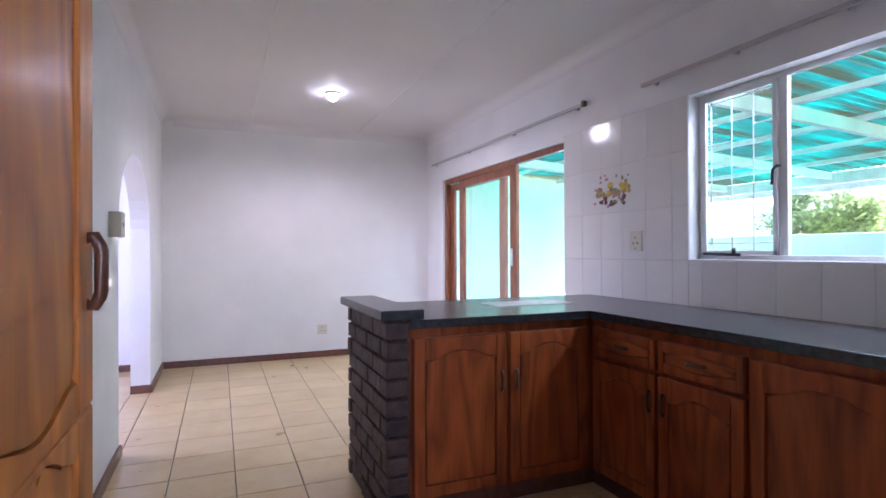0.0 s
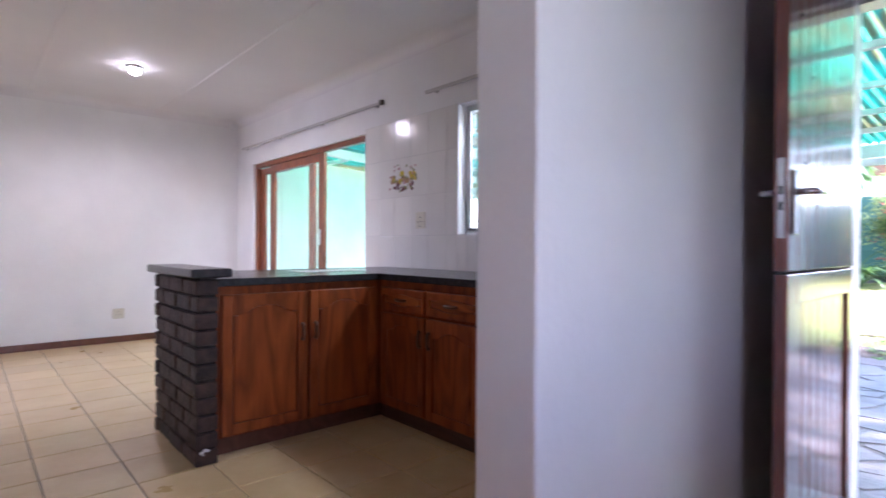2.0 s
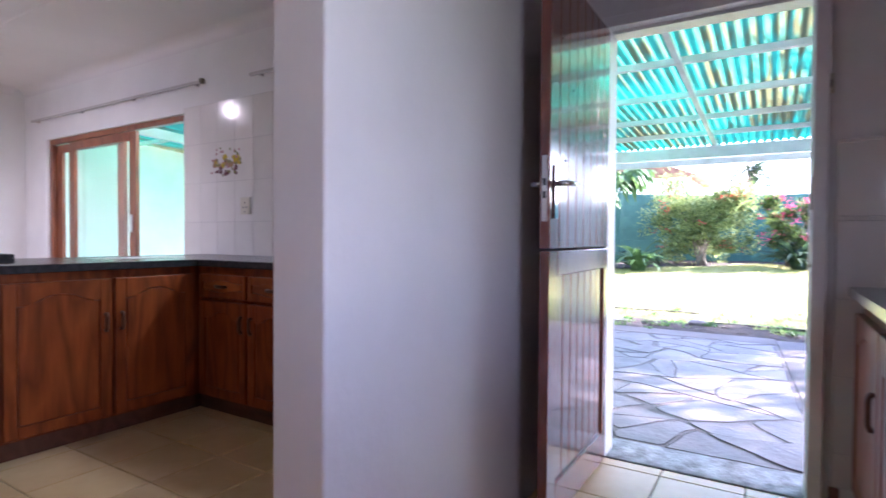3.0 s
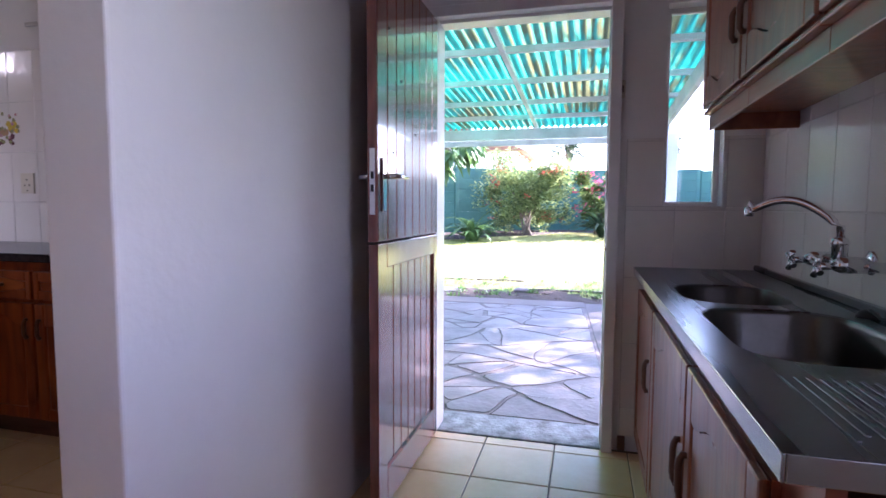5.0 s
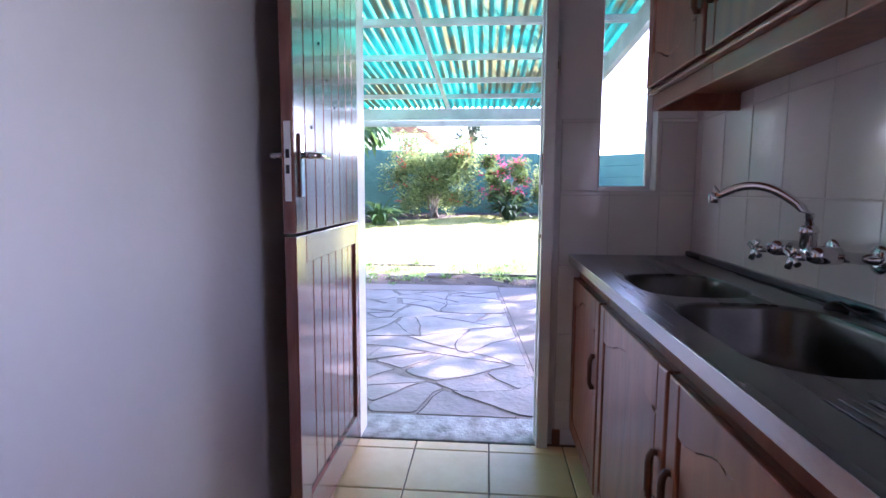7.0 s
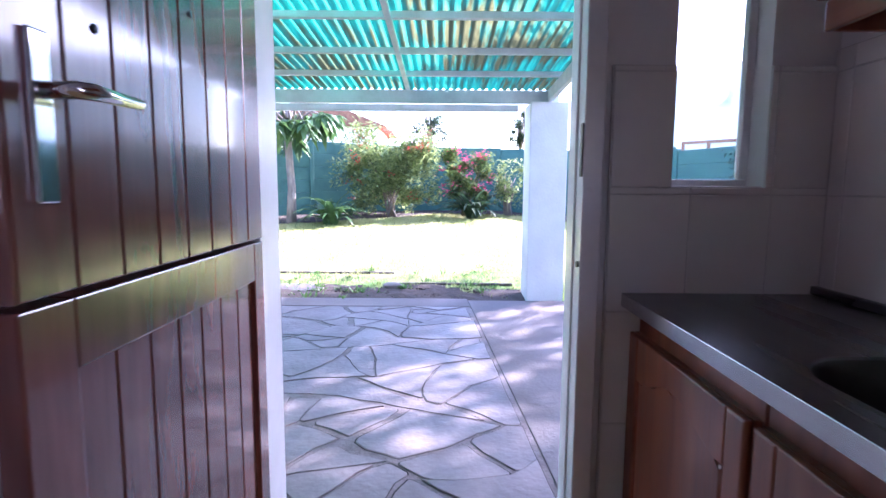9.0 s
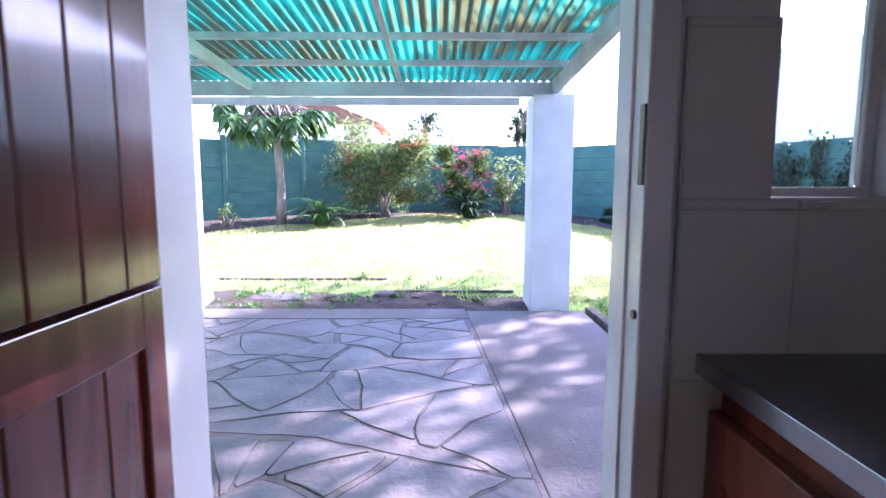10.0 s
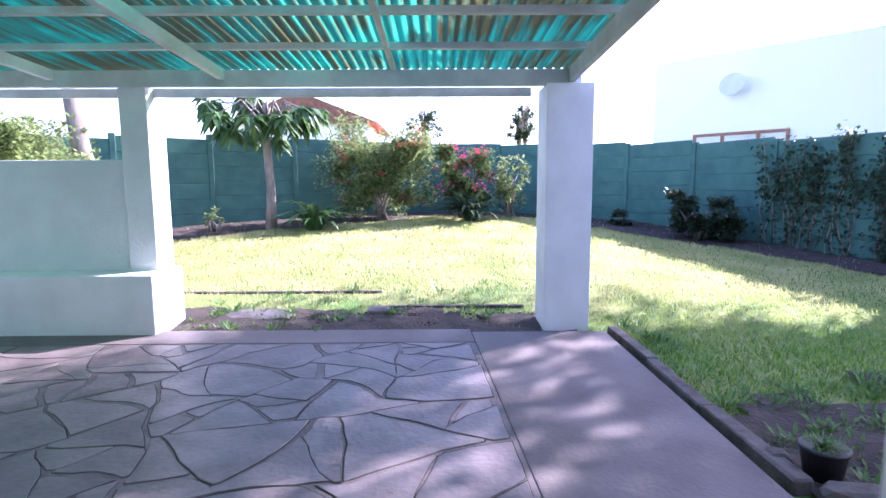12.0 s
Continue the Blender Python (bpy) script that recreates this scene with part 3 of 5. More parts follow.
# ---- cabinets ----
def arch_outline(a0, a1, z0, z1, top=0.0, bottom=0.0, n=14):
    """Panel outline with a cathedral arch: corners low, middle raised by top; the bottom likewise."""
    pts = [(a0, z0), ]
    c, w = (a0 + a1) / 2, (a1 - a0)
    f = lambda u: 0.5 - 0.5 * math.cos(2 * math.pi * min(max((u - 0.08) / 0.84, 0), 1))
    if bottom:
        pts = [(a0 + w * i / n, z0 - bottom * f(i / n)) for i in range(n + 1)]
    else:
        pts = [(a0, z0), (a1, z0)]
    if top:
        pts += [(a1 - w * i / n, z1 + top * f(i / n)) for i in range(n + 1)]
    else:
        pts += [(a1, z1), (a0, z1)]
    return pts


def raised_door(parent, name, face, a0, a1, z0, z1, side, mat, math_, top=0.0, bottom=0.0, handle=None, stile=0.055, label="", rails=None):
    """A frame-and-panel door on the plane face; side: 'x-' etc. the way that it looks."""
    axis, sg = side[0], (-1 if side[1] == "-" else 1)
    out = lambda d: face + sg * d
    def P(bm, pts, d0, d1, bevel=0.0):
        lo, hi = sorted((out(d0), out(d1)))
        return prism(bm, pts, lo, hi, axis, bevel)
    rect = lambda p, q, r, s: [(p, r), (q, r), (q, s), (p, s)]
    bm = bmesh.new()
    P(bm, rect(a0, a1, z0, z1), 0.0, 0.012)
    P(bm, rect(a0, a0 + stile, z0, z1), 0.012, 0.028, 0.006)
    P(bm, rect(a1 - stile, a1, z0, z1), 0.012, 0.028, 0.006)
    i0, i1 = a0 + stile, a1 - stile
    n, w = 14, i1 - i0
    f = lambda u: (0.5 - 0.5 * math.cos(2 * math.pi * min(max((u - 0.10) / 0.80, 0), 1))) ** 0.7
    zt, zb = z1 - (rails[0] if rails else stile) - top, z0 + (rails[1] if rails else stile) + bottom
    P(bm, [(i0, z1), (i1, z1)][::-1] + [(i0 + w * i / n, zt + top * f(i / n)) for i in range(n + 1)], 0.012, 0.0275, 0.004)
    P(bm, [(i0, z0), (i1, z0)] + [(i1 - w * i / n, zb - bottom * f(i / n)) for i in range(n + 1)], 0.012, 0.0275, 0.004)
    d = part(name, bm, mat, parent, label)
    g = 0.0035
    m0, m1 = i0 + g, i1 - g
    w2 = m1 - m0
    bm = bmesh.new()
    pts = [(m0 + w2 * i / n, zb + g - bottom * f(i / n)) for i in range(n + 1)] + [(m1 - w2 * i / n, zt - g + top * f(i / n)) for i in range(n + 1)]
    P(bm, pts, 0.012, 0.0245, 0.012)
    part("panel", bm, math_ if name == "drawer" else mat, d)
    if handle is not None:
        ha, hz, hl = handle
        q = lambda a, dd, z: (out(dd), a, z) if axis == "x" else (a, out(dd), z)
        r = 0.009
        path = [q(ha, 0.026, hz - hl / 2 + 0.008), q(ha, 0.036, hz - hl / 2 + 0.006), q(ha, 0.042, hz - hl / 2 + 0.018), q(ha, 0.044, hz - hl / 4),
                q(ha, 0.044, hz + hl / 4), q(ha, 0.042, hz + hl / 2 - 0.018), q(ha, 0.036, hz + hl / 2 - 0.006), q(ha, 0.026, hz + hl / 2 - 0.008)]
        if name == "drawer":
            path = [q(ha + (p[2] - hz), abs((p[0] if axis == "x" else p[1]) - face), hz) for p in path]
        part("handle", T(path, r, 8), M_HANDLE, d, "brown plastic bow handle")
    return d


CAB_L = "red-brown varnished wooden base cabinet"
PY, CX = 5.43, 1.42      # front planes of the two runs
CTOP = 0.868


def base_cabinets():
    c = thing("base_cabinet", CAB_L + " under the peninsula counter", "cabinet", "kitchen base cabinets")
    part("carcass", B(0.405, CX + 0.05, PY + 0.001, 6.20, 0.09, CTOP), M_CAB, c)
    part("plinth", B(0.405, CX + 0.12, PY + 0.03, 6.2, 0.0, 0.09), M_SKIRT, c)
    raised_door(c, "door", PY, 0.435, 0.905, 0.105, 0.825, "y-", M_CAB, M_CABH, top=0.05, handle=(0.875, 0.60, 0.10))
    raised_door(c, "door", PY, 0.925, 1.375, 0.105, 0.825, "y-", M_CAB, M_CABH, top=0.05, handle=(0.955, 0.60, 0.10))
    units = [(4.965, 5.385, True, "lo"), (4.53, 4.945, True, "hi"), (3.98, 4.505, False, "lo"), (3.47, 3.96, False, "hi")]
    for a, b, dr, side in units:
        c = thing("base_cabinet", CAB_L + (" with a drawer below the window" if dr else " below the window"), "cabinet", "kitchen base cabinets")
        part("carcass", B(CX + 0.001, WX - 0.012, a - 0.01, b + (0.01 if b < 5.3 else 0.035), 0.09, CTOP), M_CAB, c)
        part("plinth", B(CX + 0.03, WX - 0.1, a - 0.01, b + (0.01 if b < 5.3 else 0.06), 0.0, 0.09), M_SKIRT, c)
        hy = a + 0.03 if side == "lo" else b - 0.03
        if dr:
            raised_door(c, "drawer", CX, a, b, 0.69, 0.825, "x-", M_CAB, M_CABH, top=0.015, bottom=0.015, stile=0.03, handle=((a + b) / 2, 0.757, 0.09))
            raised_door(c, "door", CX, a, b, 0.105, 0.67, "x-", M_CAB, M_CABH, top=0.05, handle=(hy, 0.55, 0.10))
        else:
            raised_door(c, "door", CX, a, b, 0.105, 0.825, "x-", M_CAB, M_CABH, top=0.05, handle=(hy, 0.60, 0.10))


base_cabinets()
bm = bmesh.new()
prism(bm, [(0.40, PY - 0.035), (CX - 0.03, PY - 0.035), (CX - 0.03, 3.453), (WX - 0.012, 3.453), (WX - 0.012, 6.25), (0.40, 6.25)], CTOP + 0.002, 0.91, "z", 0.006)
wt = thing("kitchen_worktop", "dark grey laminate corner worktop on the base cabinets", "worktop")
part("top", bm, M_TOP, wt)
bm = B(0.40, CX - 0.0325, PY - 0.0385, PY - 0.0355, CTOP + 0.004, 0.906)
part("edge_strip", bm, M_TOP, wt)
part("edge_strip", B(CX - 0.0335, CX - 0.0305, 3.46, PY - 0.039, CTOP + 0.004, 0.906), M_TOP, wt)
tagged(link("paper_sheet", B(1.05, 1.55, 5.75, 5.98, 0.9105, 0.9125), M_WHITE_ROD), "clear plastic film sheet lying on the dark worktop", "sheet")


def brick_pier():
    p = thing("brick_pier", "dark brown face brick peninsula end wall with black capping", "brick wall")
    x0, x1, ya, yb = 0.296, 0.398, 5.355, 6.11
    part("mortar", B(x0 + 0.017, x1 - 0.004, ya + 0.017, yb - 0.008, 0, 0.918), M_MORTAR, p)
    rnd = random.Random(4)
    H = 0.0835
    for c in range(11):
        z0 = c * H + 0.003
        y = ya - (0 if c % 2 == 0 else 0.116)
        while y < yb - 0.02:
            a, b = max(y, ya), min(y + 0.222, yb)
            if b - a > 0.03:
                j = rnd.uniform(-0.005, 0.005)
                bm = B(x0 + j, x1, a + (0.004 * rnd.random() if a > ya else rnd.uniform(-0.005, 0.005)), b - 0.010, z0, z0 + H - 0.013 + rnd.uniform(-0.002, 0.001), 0.005)
                part("brick", bm, M_BRICK, p)
            y += 0.232
    cap = part("capping", B(0.262, 0.455, 5.315, 6.15, 0.921, 0.965, 0.008), M_TOP, p, "black capping board")
    return p


brick_pier()


def tall_cupboard():
    c = thing("tall_cupboard", "tall honey-brown varnished wooden cupboard with panelled door", "cupboard")
    f = -0.554
    part("carcass", B(WEST, f - 0.001, 3.47, 4.045, 0.0, 2.35), M_PINE, c)
    raised_door(c, "door", f, 3.55, 4.035, 1.004, 2.30, "x+", M_PINE, M_PINEH, top=0.06, bottom=0.025, stile=0.085, rails=(0.07, 0.022), handle=(4.0, 1.19, 0.105))
    raised_door(c, "door", f, 3.55, 4.035, 0.08, 1.003, "x+", M_PINE, M_PINEH, top=0.04, stile=0.085, rails=(0.006, 0.07))
    return c


tall_cupboard()

SC = 0.87


def sink_run():
    yf = 2.155
    for a, b, h in ((0.245, 0.785, 0.753), (0.80, 1.465, 0.842), (1.487, 2.03, 1.535)):
        end = 0.118 if a < 0.3 else a - 0.007
        c = thing("sink_cabinet", "red-brown varnished wooden cabinet with arched door under the steel sink", "cabinet", "scullery base cabinets")
        bm = B(end, b + 0.006, SOUTH + 0.012, yf - 0.022, 0.08, 0.68)
        box(bm, end, b + 0.006, yf - 0.022, yf - 0.001, 0.08, 0.835)
        part("carcass", bm, M_SCUL, c)
        part("plinth", B(end, b + 0.006, SOUTH + 0.1, yf - 0.04, 0.0, 0.08), M_SKIRT, c)
        raised_door(c, "door", yf, a, b, 0.085, 0.77, "y+", M_SCUL, M_SCULH, top=0.05, stile=0.06, handle=(h, 0.515, 0.125))


sink_run()


def rounded(x0, x1, y0, y1, r, n=6):
    pts = []
    for cx, cy, a0 in ((x1 - r, y1 - r, 0), (x0 + r, y1 - r, 90), (x0 + r, y0 + r, 180), (x1 - r, y0 + r, 270)):
        for i in range(n + 1):
            a = radians(a0 + 90 * i / n)
            pts.append((cx + r * math.cos(a), cy + r * math.sin(a)))
    return pts


def sink_top():
    s = thing("double_sink", "brushed stainless steel double bowl sink top with a ridged drainer", "sink")
    x0, x1, y0, y1 = 0.10, 2.04, SOUTH + 0.012, 2.205
    bowls = ((0.49, 1.04, 1.79, 2.13), (1.10, 1.51, 1.83, 2.13))
    bm = bmesh.new()
    xs, ys = [x0], [y0]
    outer = [bm.verts.new((x, y, SC)) for x, y in ((x0, y0), (x1, y0), (x1, y1), (x0, y1))]
    edges = [bm.edges.new((outer[i], outer[(i + 1) % 4])) for i in range(4)]
    loops = []
    for b in bowls:
        pts = rounded(*b, 0.12)
        vs = [bm.verts.new((x, y, SC)) for x, y in pts]
        edges += [bm.edges.new((vs[i], vs[(i + 1) % len(vs)])) for i in range(len(vs))]
        loops.append(vs)
    bmesh.ops.triangle_fill(bm, edges=edges, use_beauty=True, use_dissolve=False)
    for vs, b in zip(loops, bowls):
        prev = vs
        cx, cy = (b[0] + b[1]) / 2, (b[2] + b[3]) / 2
        for sc, z in ((0.985, SC - 0.004), (0.965, SC - 0.015), (0.92, SC - 0.11), (0.85, SC - 0.145), (0.70, SC - 0.158), (0.12, SC - 0.162)):
            cur = [bm.verts.new((cx + (v.co.x - cx) * sc, cy + (v.co.y - cy) * sc, z)) for v in vs]
            for i in range(len(vs)):
                f = bm.faces.new((prev[i], prev[(i + 1) % len(vs)], cur[(i + 1) % len(vs)], cur[i]))
                f.smooth = True
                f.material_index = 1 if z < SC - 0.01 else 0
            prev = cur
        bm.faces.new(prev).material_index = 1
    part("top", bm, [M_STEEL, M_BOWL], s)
    bm = B(x0, x1, y1 - 0.004, y1, SC - 0.035, SC - 0.0005, 0.0015)
    box(bm, x0, x0 + 0.004, y0, y1 - 0.005, SC - 0.035, SC - 0.0005, 0.0015)
    part("edge", bm, M_EDGE, s)
    part("upstand", B(x0, x1, y0, y0 + 0.022, SC + 0.0005, SC + 0.022, 0.004), M_STEEL, s)
    for i in range(17):
        y = 1.82 + i * 0.018
        part("drainer_ridge", B(0.15 + 0.02 * (i % 2), 0.40, y, y + 0.006, SC + 0.0003, SC + 0.0026, 0.001), M_STEEL, s)
    for cx in (0.765, 1.305):
        part("waste", T([(cx, 1.955, SC - 0.161), (cx, 1.955, SC - 0.156)], 0.03, 16), M_CHROME, s, "round metal waste")
    return s


sink_top()


def tap():
    t = thing("sink_tap", "chrome wall mounted sink mixer with swan neck and cross handles", "tap")
    yb = 1.80
    for x in (0.93, 1.10):
        part("rose", T([(x, SOUTH + 0.008, 0.995), (x, SOUTH + 0.016, 0.995), (x, SOUTH + 0.022, 0.995)], [0.034, 0.032, 0.016], 18), M_CHROME, t)
        part("inlet", T([(x, SOUTH + 0.016, 0.995), (x, yb - 0.03, 1.0), (x, yb, 1.003)], 0.013, 12), M_CHROME, t)
        part("body_end", T([(x, yb - 0.02, 1.003), (x, yb + 0.03, 1.003), (x, yb + 0.045, 1.0)], [0.020, 0.020, 0.012], 14), M_CHROME, t)
        bm = T([(x, yb + 0.045, 1.0), (x, yb + 0.08, 0.998)], 0.009, 10)
        for k in range(4):
            a = k * math.pi / 2 + 0.5
            tube(bm, [(x, yb + 0.08, 0.998), (x + 0.028 * math.cos(a), yb + 0.08, 0.998 + 0.028 * math.sin(a))], [0.006, 0.008], 8)
        part("cross_handle", bm, M_CHROME, t)
    part("bridge", T([(0.93, yb, 1.003), (1.10, yb, 1.003)], 0.016, 14), M_CHROME, t)
    part("collar", T([(1.015, yb, 1.01), (1.015, yb, 1.045), (1.015, yb, 1.05), (1.015, yb, 1.065)], [0.018, 0.018, 0.023, 0.016], 14), M_CHROME, t)
    path = [(1.015, yb, 1.06), (1.015, yb, 1.09)]
    ex, ey = 1.105, 1.975
    for i in range(1, 15):
        u = i / 14
        path.append((1.015 + (ex - 1.015) * u, yb + (ey - yb) * u, 1.09 + 0.082 * math.sin(math.pi * (0.12 + 0.70 * u)) - 0.082 * math.sin(math.pi * 0.12) * (1 - u)))
    path += [(ex + 0.006, ey + 0.008, 1.15), (ex + 0.006, ey + 0.008, 1.135)]
    part("spout", T(path, 0.0105, 12), M_CHROME, t, "curved chrome spout")
    part("nozzle", T([(ex + 0.006, ey + 0.008, 1.14), (ex + 0.006, ey + 0.008, 1.115)], 0.013, 12), M_CHROME, t)


tap()


def wall_cabinet():
    f = 1.985
    for a, b, h in ((1.165, 1.66, 1.20), (0.64, 1.15, 1.115), (0.12, 0.625, 0.15)):
        c = thing("wall_cabinet", "honey-brown varnished wooden wall cabinet with an arched panel door and pelmet", "cabinet", "scullery wall cabinets")
        part("carcass", B(a - 0.0075, b + 0.0075, SOUTH + 0.012, f - 0.001, 1.485, 2.2), M_SCUL, c)
        raised_door(c, "door", f, a, b, 1.50, 2.18, "y+", M_SCUL, M_SCULH, top=0.05, bottom=0.05, handle=(h, 1.66, 0.10))
        bm = B(a - 0.0075, b + 0.0075, f - 0.012, f + 0.002, 1.425, 1.478, 0.003)
        box(bm, a - 0.0075, b + 0.0075, f - 0.02, f + 0.022, 1.478, 1.492, 0.005)
        part("pelmet", bm, M_SCULH, c)
    c = thing("pelmet_end", "varnished wooden end board below the wall cabinet", "board")
    part("board", B(1.655, 1.667, SOUTH + 0.012, 1.972, 1.425, 1.485, 0.003), M_SCULH, c)


wall_cabinet()


# ---- small indoor things ----
def socket(name, label, plane, axis, sg, a, z, w, h, holes, deep=0.0):
    s = thing(name, label, "socket")
    def bx(d0, d1, a0, a1, z0, z1, bev=0.0):
        lo, hi = sorted((plane + sg * d0, plane + sg * d1))
        return B(lo, hi, a0, a1, z0, z1, bev) if axis == "x" else B(a0, a1, lo, hi, z0, z1, bev)
    part("faceplate", bx(0.0, 0.011 + deep, a - w / 2, a + w / 2, z - h / 2, z + h / 2, 0.003), M_PLAS, s)
    for da, dz, r in holes:
        bm = bmesh.new()
        lo, hi = sorted((plane + sg * (0.0112 + deep), plane + sg * (0.0125 + deep)))
        if axis == "x":
            box(bm, lo, hi, a + da - r, a + da + r, z + dz - r, z + dz + r)
        else:
            box(bm, a + da - r, a + da + r, lo, hi, z + dz - r, z + dz + r)
        part("socket_hole", bm, M_BLACK, s)
    return s


socket("wall_socket", "cream plastic plug socket on the tiled wall", WX - 0.009, "x", -1, 5.777, 1.275, 0.105, 0.125, ((0, 0.022, 0.005), (-0.018, -0.012, 0.005), (0.018, -0.012, 0.005), (0, -0.045, 0.004)))
socket("wall_socket", "white plastic plug socket low on the white wall", FAR, "y", -1, 0.737, 0.315, 0.11, 0.11, ((0, 0.022, 0.005), (-0.018, -0.012, 0.005), (0.018, -0.012, 0.005)))
socket("light_switch", "cream plastic light switch on the wall beside the arch", WEST, "x", 1, 6.60, 1.37, 0.13, 0.14, ((0, 0, 0.012),), 0.05)
bm = T([(0.57, 7.93, CEIL - 0.001), (0.57, 7.93, CEIL - 0.02)], [0.07, 0.06], 20)
cl = thing("ceiling_light", "small round white ceiling light, switched on", "ceiling light")
part("base", bm, M_FRAME, cl)
part("bulb", T([(0.57, 7.93, CEIL - 0.021), (0.57, 7.93, CEIL - 0.05), (0.57, 7.93, CEIL - 0.075)], [0.05, 0.045, 0.01], 16), M_LIGHT, cl, "glowing frosted bulb")
for a, b, z in ((6.26, 9.2, 2.252), (3.9, 5.70, 2.218)):
    r = thing("curtain_rail", "grey-white curtain rail on the wall above the opening", "curtain rail")
    part("rail", B(WX - 0.045, WX - 0.025, a, b, z - 0.012, z + 0.012, 0.004), M_WHITE_ROD, r)
    part("end_stop", B(WX - 0.055, WX - 0.02, a - 0.015, a + 0.015, z - 0.018, z + 0.022, 0.005), M_BRASS if b > 9 else M_WHITE_ROD, r)
    for y in np.linspace(a + 0.1, b - 0.1, 4):
        part("bracket", B(WX - 0.028, WX, y - 0.01, y + 0.01, z - 0.02, z + 0.02, 0.003), M_WHITE_ROD, r)

# ---- outside: ground and carport ----
def ground_z(x, y):
    s = min(max((x - 6.2) / 8.0, 0), 1)
    side = min(max((1.3 - y) / 5.0, 0), 1)
    return -0.035 + 0.50 * s * (1 - 0.45 * side) + 0.02 * noise.noise(Vector((x * 0.8, y * 0.8, 0)))


FENCE = [(8.2, 12.6), (9.5, 11.4), (10.8, 10.1), (11.95, 8.75), (13.05, 7.4), (14.1, 5.95), (15.15, 4.5), (16.0, 2.9), (16.05, 1.1), (15.3, -0.5), (14.2, -1.65),
         (12.72, -2.5), (10.95, -3.05), (9.2, -3.55), (7.45, -4.05), (5.7, -4.55), (3.95, -5.05), (2.2, -5.55)]


def ground():
    bm = bmesh.new()
    xs = [2.2 + i * 0.25 for i in range(62)]
    ys = [-8 + i * 0.25 for i in range(88)]
    grid = [[bm.verts.new((x, y, ground_z(x, y) - 0.015)) for y in ys] for x in xs]
    for i in range(len(xs) - 1):
        for j in range(len(ys) - 1):
            if xs[i + 1] < 6.0 and ys[j] > 1.3 and ys[j + 1] < 13:
                continue
            bm.faces.new((grid[i][j], grid[i + 1][j], grid[i + 1][j + 1], grid[i][j + 1]))
    e = 400
    far = [bm.verts.new(p) for p in ((-e, -e, -0.2), (e, -e, -0.2), (e, e, -0.2), (-e, e, -0.2))]
    bm.faces.new(far)
    struct("ground", bm, M_LAWN, "uneven lawn and soil ground of the garden")


ground()
def seam(x):
    """Where the concrete strip ends and the stone paving begins."""
    return 2.40 + (x - 5.7) * 0.0567


struct("patio", prism(bmesh.new(), [(WO, 1.33), (6.02, 1.33), (6.02, seam(6.02)), (WO, seam(WO))], -0.3, 0.0, "z", 0.005), M_CONC, "grey concrete strip along the patio edge")
struct("patio_bed", prism(bmesh.new(), [(WO, seam(WO) + 0.002), (6.10, seam(6.1) + 0.002), (6.10, 12.0), (WO, 12.0)], -0.3, -0.004), M_MORT, "crazy paving stone slabs in mortar joints")


